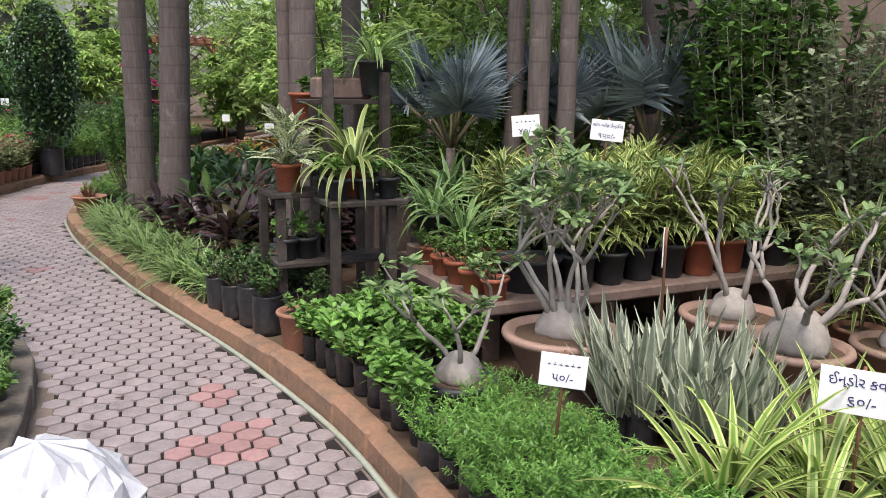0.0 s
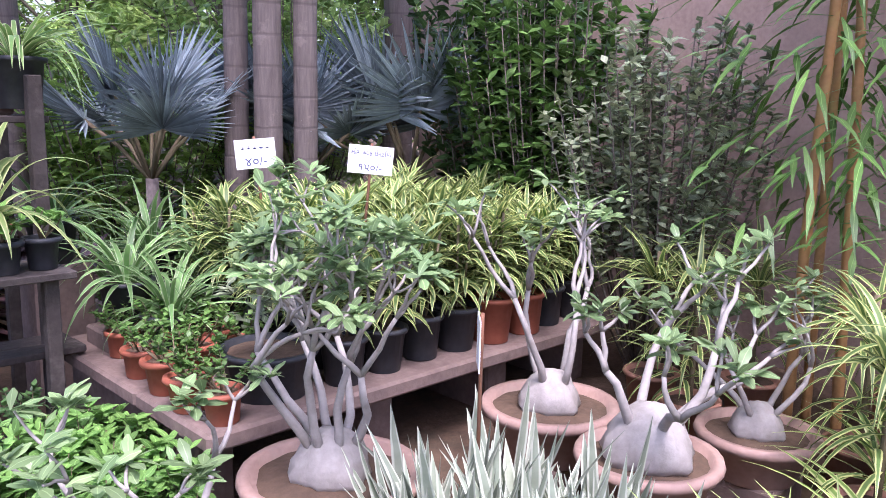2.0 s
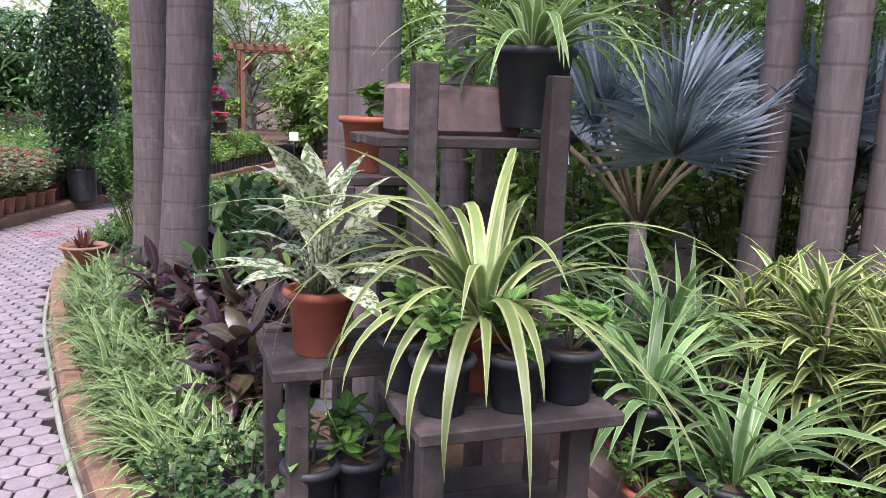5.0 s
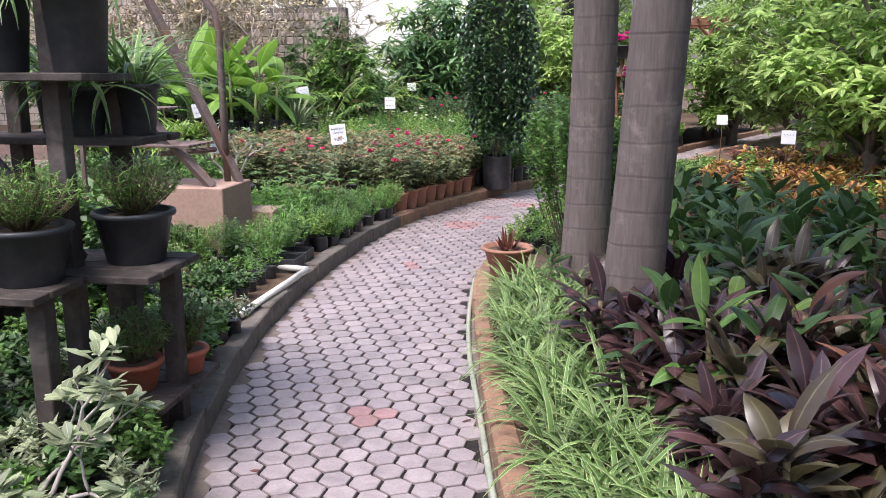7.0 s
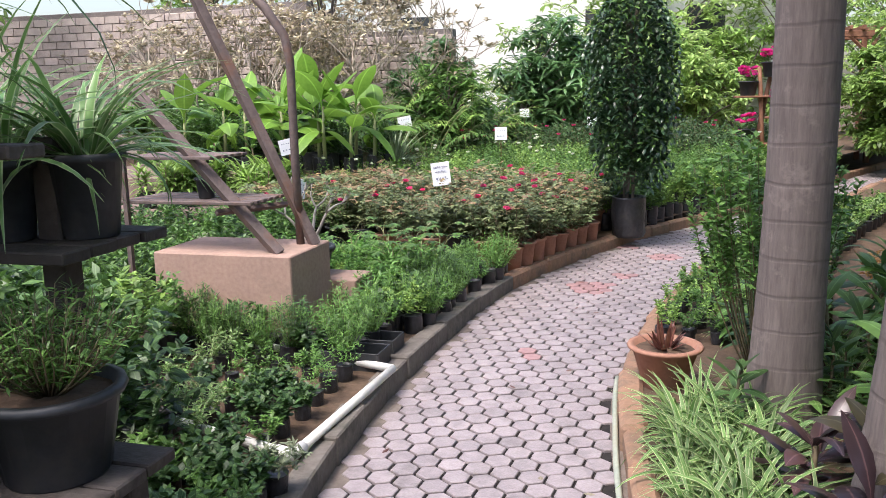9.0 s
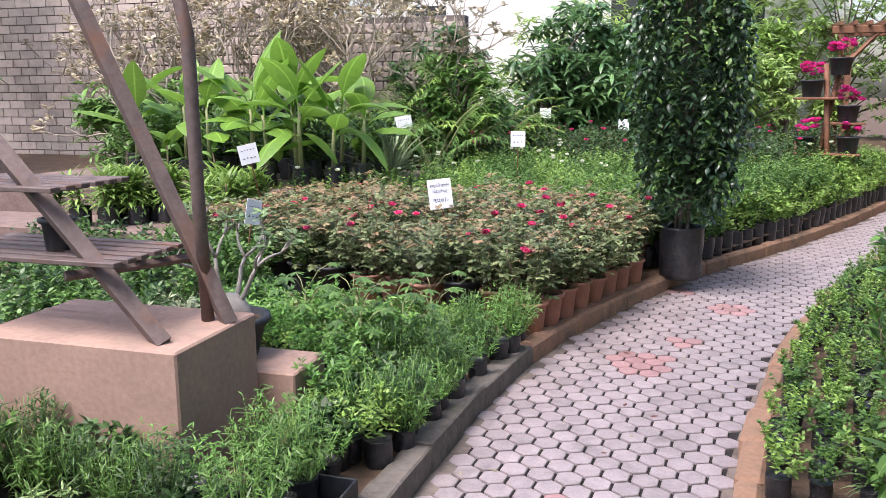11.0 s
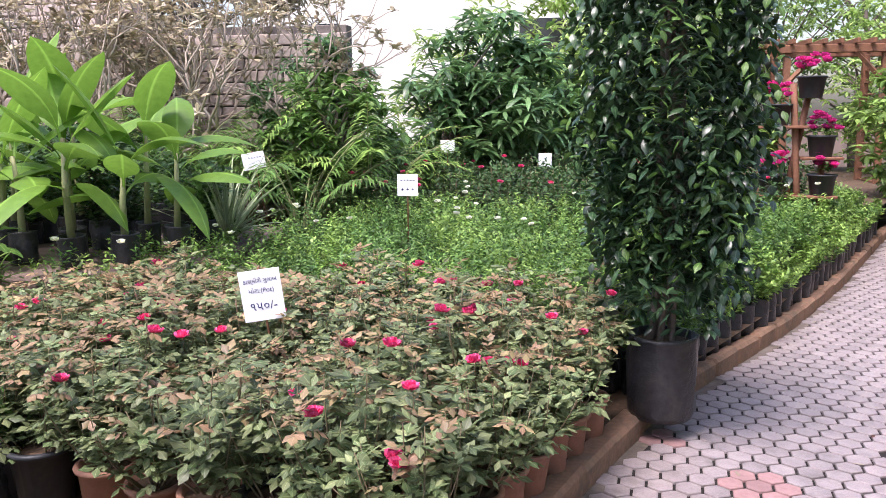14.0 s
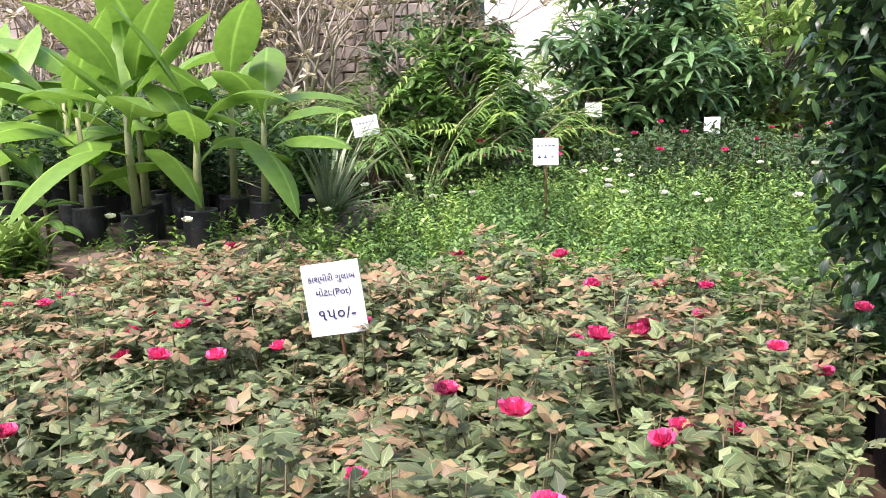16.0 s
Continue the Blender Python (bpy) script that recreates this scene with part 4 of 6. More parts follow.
tub = potted("black_tub", "large empty-looking black tub beside the stand", "plant tub", "", 0.2, 0.32, M["black"], taper=0.85)
tub.matrix_basis = pose(1.36, 0.85, 0.1)

# border of spider plants and the purple cordylines behind it
spb = [solid("border_spider_plant", straps(0.0, 40, 0.42, 0.022, (0.4, 1.5), (1.0, 2.3), 6), G["spider"], "pale-striped spider plant edging the path", "spider plant", "border spider plants", smooth=True) for _ in range(4)]
for y in np.arange(0.85, 4.5, 0.135):
    for k in range(3):
        place(spb[int(rnd(0, 4))], right(y) + 0.24 + k * 0.15 + rnd(-0.05, 0.05), y + rnd(-0.06, 0.06), 0.10, rnd(0.75, 1.1), 6)


def cordyline(n, L, W, mt, nm, lab, cat, grp, h=0.2):
    u = np.sort(rnd(0.0, 1.0, n))
    lv = Mesh().leaves(np.stack([rnd(-0.02, 0.02, n), rnd(-0.02, 0.02, n), h * (0.3 + u)], -1), np.arange(n) * 2.4 + rnd(-0.3, 0.3, n), 0.25 + 1.1 * u ** 2, L * rnd(0.7, 1.1, n), W * rnd(0.8, 1.15, n), rnd(0.6, 1.7, n), 6, (0.12, 0.4, 0.85, 1, 0.9, 0.55, 0.0), rnd(-0.35, 0.35, n), 0.2)
    st = Mesh().tube([(0, 0, 0), (0.01, 0, h * 0.6), (0, 0, h * 1.3)], 0.01, 6)
    e = thing(nm, lab, cat, grp)
    part("foliage", lv, mt, e)
    part("stem", st, M["stem"], e)
    return e


cp = [cordyline(30, 0.235, 0.066, G["purple" if i_ < 3 else "bronze"], "cordyline", "dark purple glossy-leaved cordyline in the bed", "shrub", "cordylines", rnd(0.14, 0.28)) for i_ in range(4)]
for k in range(130):
    y = rnd(1.3, 3.8)
    x = right(y) + rnd(0.5, 2.0)
    if abs(x - 1.5) < 0.2 and y < 1.4:
        continue
    place(cp[k % 4], x, y, 0.10, rnd(0.8, 1.25), 8)
cm = [cordyline(18, 0.26, 0.07, G[g], "ti_plant", lab, "shrub", "ti plants", 0.32) for g, lab in (("maroon", "red-leaved ti plant among the cordylines"), ("light", "yellow-green ti plant among the cordylines"), ("mid", "green broad-leaved ti plant in the bed"), ("dark", "dark green broad-leaved plant in the bed"))]
for k, (x, y) in enumerate(((1.55, 2.5), (1.05, 2.7), (1.3, 3.0), (1.75, 3.0), (1.9, 2.4), (1.15, 3.1), (1.62, 2.1), (1.35, 2.35), (1.5, 2.8), (2.1, 2.8), (1.2, 2.5), (1.75, 2.65))):
    place(cm[(0, 3, 1, 3, 2, 3)[k % 6]], x, y, 0.12, rnd(0.9, 1.2), 8)
for k in range(70):
    y = rnd(3.6, 6.4)
    x = right(y) + rnd(1.0, 3.4)
    place(cm[3 if k % 3 else 2], x, y, 0.10, rnd(0.9, 1.3), 8)
cr = []
for i, g in enumerate(("croton", "croton", "light", "maroon")):
    lv, st = bush(0.05, 0.36, 0.2, 9, 20, 0.085, 0.035, 3, (0.15, 0.8, 0.9, 0.05), low=0.35)
    e = thing("croton", "bushy croton with mottled red and yellow leaves" if i < 2 else ("lime-leaved shrub among the crotons" if i == 2 else "red-leaved shrub among the crotons"), "shrub", "crotons")
    part("foliage", lv, G[g], e)
    part("branchwork", st, M["stem"], e)
    cr.append(e)
for k in range(120):
    y = rnd(6.2, 11.5)
    place(cr[int(rnd(0, 4))], right(y) + rnd(1.3, 4.6), y, 0.10, rnd(0.85, 1.2), 5)
e = potted("bowl_planter", "shallow clay bowl with a spiky dark bromeliad on the kerb", "potted plant", "", 0.17, 0.22, M["clay"], taper=0.6, rim=0.02, leafdata=(("foliage", straps(0.18, 30, 0.17, 0.03, (0.6, 1.5), (-0.2, 0.6), 4, (0.7, 1, 0.8, 0.05)), G["maroon"]),))
e.matrix_basis = pose(0.29, 5.0, 0.10)
for x, y, s, g in ((0.78, 5.1, 1.05, "light"),):
    lv, st = bush(0.0, 1.22 * s, 0.38 * s, 46, 110, 0.046, 0.022, low=0.5, spread=0.4, shape=0.5)
    e = thing("yellow_green_shrub", "upright shrub with fresh yellow-green leaves beside a palm", "shrub", at=pose(x, y, 0.1))
    part("foliage", lv, G["bright"], e)
    part("branchwork", st, M["stem"], e)
for k in range(34):
    y = rnd(4.3, 6.2)
    x = right(y) + rnd(0.42, 1.2)
    if (x - 0.29) ** 2 + (y - 5.0) ** 2 < 0.09:
        continue
    place(spb[k % 4] if k % 2 else cm[2 + k % 4 // 2], x, y, 0.10, rnd(0.6, 0.95), 6)
low = []
for i, g in enumerate(("mid", "light", "spider")):
    lv, st = bush(0.1, 0.2, 0.13, 9, 26, 0.035, 0.018, low=0.3)
    low.append(potted("bagged_plant", "small leafy plant in a black nursery bag", "potted plant", "nursery bags on the right bed", 0.06, 0.12, M["bag"], "grow_bag", leafdata=(("foliage", lv, G[g]),)))
for y in np.arange(5.8, 11.5, 0.17):
    for k in range(6):
        place(low[2 if (k > 1 and rnd(0, 1) < 0.2) else int(rnd(0, 2))], right(y) + 0.16 + k * 0.16 + rnd(-0.02, 0.02), y + rnd(-0.02, 0.02), 0.10, rnd(0.6, 0.85) if k < 3 else rnd(0.8, 1.1))

# back of the right bed: fan palms, climbers, bamboo
def fan_palm(x, y, z, s, g, seed):
    r = np.random.RandomState(seed)
    e = thing("fan_palm", "blue-grey fan palm with stiff pleated fans", "palm", "fan palms", pose(x, y, z))
    part("trunk", Mesh().tube([(0, 0, 0.08 - z), (0.01, 0, -0.3), (0, 0, 0.02)], [0.05, 0.045, 0.035], 10), M["bark"], e)
    for i in range(10):
        a, el = i * 2.4 + r.uniform(-0.3, 0.3), r.uniform(0.45, 1.4)
        d = np.array([np.cos(a) * np.cos(el), np.sin(a) * np.cos(el), np.sin(el)])
        tip = d * s * r.uniform(0.55, 0.8)
        part("stalk", Mesh().tube([(0, 0, 0), tip * 0.5 + [0, 0, 0.03], tip], 0.012, 5), M["stem"], e)
        fan = Mesh()
        side = np.array([-np.sin(a), np.cos(a), 0])
        n = 34
        w = np.linspace(-1.9, 1.9, n)
        dirs = d[None] * np.cos(w)[:, None] + side[None] * np.sin(w)[:, None]
        fan.leaves(np.tile(tip, (n, 1)), np.arctan2(dirs[:, 1], dirs[:, 0]), np.arcsin(np.clip(dirs[:, 2], -1, 1)), s * 0.62 * (1 - 0.25 * np.abs(w) / 1.9), s * 0.046, r.uniform(0.0, 0.35, n), 4, (0.35, 1, 0.9, 0.5, 0.02), el * 0.5 + 0.3, 0.4)
        part("fan", fan, G[g], e)
    return e


fan_palm(4.15, 0.55, 0.95, 1.0, "blue", 2)
fan_palm(3.65, 1.05, 0.9, 0.8, "blue", 5)
fan_palm(2.72, 1.12, 1.02, 0.72, "blue", 9)
for x, y in ((2.6, 0.55), (2.85, 0.25), (2.4, 0.8), (3.3, 0.75), (3.7, 0.6), (3.95, 0.4)):
    e = solid("agave", straps(0, 26, 0.6, 0.05, (0.7, 1.5), (0.0, 0.9), 5, (0.7, 1, 0.8, 0.5, 0.02)), G["spider_green"], "tall grey-green strap-leaved plant behind the bench", "shrub", "strap plants", smooth=True)
    e.location = (x, y, 0.45)
    o = solid("plant_block", Mesh().box((-0.12, -0.12, 0.09), (0.12, 0.12, 0.452), 0.01), M["slab"], "rough masonry block under a plant", "block", "plant blocks")
    o.location = (x, y, 0)
for x, y, h, r_, g, L in ((4.35, -0.45, 2.2, 0.6, "mid", 0.09), (4.55, 0.15, 2.4, 0.6, "dark", 0.1), (4.3, -1.15, 1.8, 0.6, "grey", 0.065), (4.5, -3.2, 1.5, 0.5, "dark", 0.08), (4.1, 1.9, 2.4, 0.9, "tree", 0.1), (3.1, 2.2, 1.8, 0.8, "light", 0.1), (2.6, 3.2, 1.3, 0.6, "light", 0.1)):
    lv, st = bush(0.0, h, r_, 60, 85, L, L * 0.55, low=0.12 if g != "grey" else 0.4, stem_r=0.008, shape=0.5)
    e = thing("climber_shrub", "dense tall shrub with %s leaves against the wall" % ("grey-green" if g == "grey" else "fresh green"), "shrub", "tall shrubs", pose(x, y, 0.1))
    part("foliage", lv, G[g], e)
    part("branchwork", st, M["bark2"], e)
for k, (x, y) in enumerate(((3.95, -2.0), (4.1, -2.15), (4.3, -1.95), (4.15, -2.45), (4.4, -2.6))):
    e = thing("bamboo", "golden bamboo cane with drooping narrow leaves", "bamboo", "bamboo canes", pose(x, y, 0.1, rnd(-3, 3), rnd(-3, 3), rnd(0, 360)))
    zz = np.linspace(0, 4.2, 57)
    part("cane", Mesh().tube(np.stack([0.02 * np.sin(zz), 0 * zz, zz], -1), 0.023 * (1 + 0.12 * (np.arange(57) % 4 == 0)) * (1 - 0.1 * zz), 10), M["bamboo"], e)
    n = 300
    z0 = rnd(0.9, 3.6, n)
    az = rnd(0, 6.3, n)
    q = rnd(0.05, 0.5, n)
    part("foliage", Mesh().leaves(np.stack([q * np.cos(az), q * np.sin(az), z0], -1), az + rnd(-0.8, 0.8, n), rnd(-0.7, 0.2, n), rnd(0.16, 0.3, n), 0.028, 0.6, 3, (0.3, 1, 0.5, 0.0)), G["mid"], e)
for x, y in ((3.7, -1.7), (3.9, -1.4), (4.0, -2.9), (3.6, -3.1), (4.3, -3.2), (3.75, -2.35), (4.15, -1.75), (4.4, -2.3), (3.3, -2.55), (4.6, -2.75)):
    e = potted("spider_plant", "cream-striped spider plant in a clay pot by the wall", "potted plant", "spider plants", 0.12, 0.2, M["clay"], leafdata=(("foliage", straps(0.62, 34, 0.4, 0.026, (0.4, 1.5), (0.9, 2.2), 7).leaves(np.stack([rnd(-0.03, 0.03, 40), rnd(-0.03, 0.03, 40), rnd(0.25, 0.75, 40)], -1), rnd(0, 6.3, 40), rnd(0, 1.0, 40), 0.34, 0.024, 1.6, 6, (0.5, 1, 0.8, 0.4, 0.02), 0, 0.2), G["song"]), ("stem", Mesh().tube([(0, 0, 0.15), (0.01, 0, 0.4), (0, 0, 0.75)], 0.012), M["stem"])))
    e.matrix_basis = pose(x, y, 0.10)

# signs of the right bed
def face(x, y, ex, ey):
    return math.degrees(math.atan2(ey - y, ex - x))


sign(2.42, -0.47, 1.275, face(2.44, -0.47, 0.6, -3.5), 0.155, 0.115, 0.45, (("", 0.02, 0.025), ("૪૦/-", 0.05, -0.03)), tilt=-5)
sign(2.73, -0.8, 1.26, face(2.7, -0.8, 0.6, -3.5), 0.175, 0.11, 0.45, (("સોંગ ઓફ ઈન્ડિયા", 0.024, 0.026), ("૧૫૦/-", 0.042, -0.03)), tilt=5)
sign(1.52, -2.26, 0.56, face(1.55, -2.26, 0.25, -4.1), 0.155, 0.115, 0.1, (("", 0.018, 0.022), ("૫૦/-", 0.042, -0.025)), tilt=4)
sign(2.16, -2.87, 0.6, face(2.1, -2.85, 0.3, -4.1), 0.235, 0.14, 0.1, (("ઈન્ડોર કવડા", 0.042, 0.03), ("૬૦/-", 0.048, -0.03)))
sign(2.32, -1.78, 0.83, 137, 0.1, 0.15, 0.1, (), tilt=4, label="white card seen edge-on on a wooden stake")

# hose along the kerb and a plastic bag on the path
yh = np.linspace(-8.8, 5.3, 90)
solid("garden_hose", Mesh().tube(np.stack([right(yh) - 0.035 + 0.008 * np.sin(yh * 3), yh, 0 * yh + 0.018], -1), 0.0135, 8), M["hose"], "faded green garden hose lying along the kerb", "hose", smooth=True)
bag_z = np.linspace(0, 0.61, 17)
bag_r = np.interp(bag_z, (0, 0.1, 0.3, 0.48, 0.57, 0.61), (0.21, 0.26, 0.26, 0.21, 0.11, 0.001))
bagm = Mesh().lathe([(0.001, 0.0), *zip(bag_r, bag_z)], 30, 0.06)
bagm.v[0][60:-30] += rnd(-0.016, 0.016, (len(bagm.v[0]) - 90, 3))
o = solid("plastic_bag", bagm, M["film"], "crumpled white plastic bag lying beside the path", "plastic bag")
o.matrix_basis = pose(-0.03, -2.3, 0.006, 0, 0, 40)

# ================= left bed =================
ls = thing("plant_shelf", "dark weathered timber plant shelf with several tiers", "plant shelf")
for x, y, z in ((-1.12, 2.12, 1.95), (-1.14, 2.55, 1.48), (-1.62, 2.1, 1.95), (-1.62, 2.62, 1.95), (-0.88, 2.38, 0.775), (-1.45, 1.8, 0.775), (-1.05, 1.82, 0.775), (-1.2, 2.55, 0.775)):
    post(ls, x, y, 0.1, z, 0.065)
planks(ls, -1.3, -0.77, 2.0, 2.42, 0.8, 4)
planks(ls, -1.8, -0.99, 1.7, 1.99, 0.8, 3)
planks(ls, -1.8, -0.93, 1.98, 2.3, 1.48, 3)
planks(ls, -1.75, -0.98, 2.36, 2.76, 1.24, 4)
planks(ls, -1.25, -0.8, 2.1, 2.62, 0.28, 4)
part("rail", Mesh().box((-1.75, 2.06, 1.02), (-1.06, 2.1, 1.08), 0.004), M["wood_dark"], ls, smooth=False)
part("brace", Mesh().tube([(-1.1, 2.16, 0.82), (-1.5, 2.2, 1.24)], 0.024, 4), M["wood_dark"], ls)


def wisps(z0, h, rad, n=80):
    return bush(z0, h, rad, n, 16, 0.03, 0.006, low=0.2, prof=(0.7, 1, 0.1), stem_r=0.0025)


for x, y, z, r_, h, mt, kind in ((-0.94, 2.25, 0.8, 0.14, 0.19, "black", 0), (-1.13, 1.9, 0.8, 0.14, 0.19, "black", 0), (-1.0, 2.28, 0.28, 0.1, 0.12, "terracotta", 0), (-0.89, 2.49, 0.28, 0.082, 0.1, "terracotta", 0),
                              (-1.07, 2.58, 1.24, 0.085, 0.2, "black", 1), (-1.24, 2.5, 1.24, 0.08, 0.19, "black", 1), (-1.2, 2.68, 1.24, 0.075, 0.17, "black", 1), (-1.03, 2.14, 1.48, 0.115, 0.33, "black", 1), (-1.32, 2.14, 1.48, 0.11, 0.28, "black", 1), (-1.42, 2.6, 1.24, 0.09, 0.2, "black", 1), (-1.5, 1.85, 0.8, 0.13, 0.2, "black", 1), (-1.6, 2.12, 1.48, 0.1, 0.24, "black", 1)):
    if kind:
        data = (("foliage", straps(h * 0.9, 62, 0.48, 0.021, (0.3, 1.5), (0.9, 2.4), 7), G["spider_green"]),)
        lab, nm = "narrow-leaved spider plant in a tall black pot on the shelf", "spider_plant"
    else:
        lv, st = wisps(h * 0.9, 0.22, r_ * 1.45, 120)
        data = (("foliage", lv, G["mid"]), ("branchwork", st, M["stem"]))
        lab, nm = "wispy green herb in a %s bowl on the shelf" % ("terracotta" if mt == "terracotta" else "black plastic"), "potted_herb"
    e = potted(nm, lab, "potted plant", "plants on the timber shelf", r_, h, M[mt], taper=0.72, leafdata=data)
    e.matrix_basis = pose(x, y, z)

# plinth, step and the old steel stair frame
pl = thing("plinth", "pinkish rendered masonry plinth with a lower step", "plinth")
part("block", Mesh().box((-2.78, 5.2, 0.05), (-1.85, 5.78, 0.655), 0.008), M["plinth"], pl, smooth=False)
part("step", Mesh().box((-2.2, 5.785, 0.05), (-1.68, 6.1, 0.39), 0.008), M["plinth"], pl, smooth=False)
fr = thing("steel_frame", "rusty steel stair frame standing on the plinth", "steel frame")


def beam(a, b, w=0.035, nm="beam"):
    return part(nm, Mesh().tube([a, b], w, 4), M["steel"], fr, smooth=False)


beam((-1.97, 5.3, 0.65), (-2.9, 5.3, 1.65), 0.042)
beam((-1.88, 5.62, 0.65), (-2.66, 5.62, 2.3), 0.04)
part("pole", Mesh().tube([(-1.98, 5.62, 0.65), (-1.98, 5.6, 1.2), (-1.97, 5.58, 1.8), (-2.0, 5.58, 1.95), (-2.12, 5.58, 2.12), (-2.3, 5.58, 2.3)], 0.028, 8), M["steel"], fr)
beam((-2.35, 5.25, 0.9), (-2.1, 5.7, 0.9), 0.02)
for z in (0.95, 1.22):
    for k in range(6):
        part("slat", Mesh().box((-3.0, 5.22 + k * 0.08, z), (-2.2 + (0.1 if z < 1 else -0.15), 5.27 + k * 0.08, z + 0.02), 0.003), M["steel"], fr, smooth=False)
for x in (-2.95,):
    part("leg", Mesh().box((x - 0.015, 5.2, 0.1), (x + 0.015, 5.23, 1.24), 0.002), M["steel"], fr, smooth=False)
planter("adenium", "pale thick-based adenium in a black bowl on the step", adenium(0.5, 4, 0.095, 0.35, 0.055, seed=44), 0.165, 0.19, M["black"], pose(-2.08, 5.955, 0.39), M["pale_bark"], G["adenium"])
for x, y, z in ((-2.5, 5.4, 0.97),):
    e = potted("potted_cutting", "short cutting in a small black pot", "potted plant", "", 0.06, 0.13, M["black"], leafdata=(("foliage", bush(0.12, 0.12, 0.06, 5, 8, 0.04, 0.02)[0], G["mid"]),))
    e.matrix_basis = pose(x, y, z)

# white pipe frame with seedling trays
pp = thing("pipe_frame", "white plastic pipe frame edging the seedling trays", "pipe frame")
part("pipe", Mesh().tube([(-1.1, 4.82, 0.15), (-1.15, 3.72, 0.15)], 0.022, 10), M["pvc"], pp)
part("pipe", Mesh().tube([(-1.15, 3.72, 0.15), (-1.95, 3.95, 0.16)], 0.022, 10), M["pvc"], pp)
part("pipe", Mesh().tube([(-1.1, 4.82, 0.15), (-1.9, 5.0, 0.16)], 0.022, 10), M["pvc"], pp)
part("elbow", Mesh().tube([(-1.145, 3.8, 0.15), (-1.15, 3.72, 0.15), (-1.23, 3.743, 0.15)], 0.028, 10), M["pvc"], pp)
for x, y in ((-1.3, 4.95), (-1.3, 5.2), (-1.55, 4.95)):
    tr = thing("seedling_tray", "black plastic seedling crate with slotted sides", "crate", "crates", pose(x, y, 0.1))
    part("tray", Mesh().box((-0.11, -0.1, 0.0), (0.11, 0.1, 0.012), 0.002).box((-0.11, -0.1, 0), (-0.1, 0.1, 0.11), 0.002).box((0.1, -0.1, 0), (0.11, 0.1, 0.11), 0.002).box((-0.1, -0.1, 0), (0.1, -0.09, 0.11), 0.002).box((-0.1, 0.09, 0), (0.1, 0.1, 0.11), 0.002), M["black"], tr, smooth=False)
herbs = []
spec = (("mid", 0.045, 0.022, 0.2), ("fern", 0.03, 0.008, 0.26), ("dark", 0.05, 0.03, 0.18), ("light", 0.035, 0.014, 0.24), ("grey", 0.05, 0.016, 0.2), ("spider", 0.05, 0.012, 0.2))
for g, L, W, h in spec:
    for i in range(2):
        lv, st = bush(0.08, h, 0.14, 12, 24, L, W, low=0.25)
        herbs.append(potted("bagged_herb", "young %s plant in a black nursery bag" % ("grey-leaved" if g == "grey" else "green-leaved"), "potted plant", "nursery bags on the left bed", 0.055, 0.11, M["bag"], "grow_bag", leafdata=(("foliage", lv, G[g]),)))


def fill(y0, y1, x0, x1, step, picks, size=(0.9, 1.2), z=0.0, skip=None):
    for y in np.arange(y0, y1, step):
        for q in np.arange(x0, x1, step):
            x = left(y) - q + rnd(-0.03, 0.03)
            yy = y + rnd(-0.03, 0.03)
            if skip and skip(x, yy):
                continue
            place(picks[int(rnd(0, len(picks)))], x, yy, float(rise(yy)) - 0.005 + z, rnd(*size), 4)


def under_plinth(x, y):
    return -2.85 < x < -1.62 and 5.12 < y < 6.16


def under_shelf(x, y):
    return -1.32 < x < -0.78 and 2.05 < y < 2.68


grass = []
for i in range(3):
    lv, st = bush(0.08, 0.3, 0.15, 40, 14, 0.04, 0.0065, low=0.2, prof=(0.7, 1, 0.1), stem_r=0.0022)
    grass.append(potted("bagged_herb", "thin wispy-stemmed green herb in a black nursery bag", "potted plant", "nursery bags on the left bed", 0.055, 0.11, M["bag"], "grow_bag", leafdata=(("foliage", lv, G["mid" if i else "dark"]), ("branchwork", st, G["mid"]))))
fill(0.6, 3.6, 0.12, 1.0, 0.17, [herbs[0], herbs[4], herbs[5], herbs[1], herbs[8]], (0.8, 1.05), skip=under_shelf)
fill(3.8, 4.8, 0.26, 1.1, 0.18, herbs[:6] + herbs[10:], (0.6, 0.85))
fill(4.9, 5.7, 0.3, 1.6, 0.17, grass + herbs[2:6], (0.9, 1.15), skip=under_plinth)
fill(5.6, 7.4, 0.12, 0.5, 0.16, [herbs[6], herbs[2], herbs[3], *grass, herbs[5]], (0.7, 1.1), skip=under_plinth)
fe2 = []
for i in range(3):
    lv, st = bush(0.1, 0.3, 0.16, 14, 30, 0.045, 0.013, low=0.2, prof=(0.4, 1, 0.1))
    fe2.append(potted("marigold_seedling", "feathery bright green seedling in a black nursery bag", "potted plant", "feathery seedlings", 0.06, 0.12, M["bag"], "grow_bag", leafdata=(("foliage", lv, G["fern"]),)))
fill(5.8, 7.08, 0.5, 1.7, 0.18, fe2 + [herbs[6]], (0.75, 1.1), skip=under_plinth)
fill(7.1, 7.5, 0.5, 2.0, 0.18, fe2, (0.5, 0.7), skip=under_plinth)
papaya = []
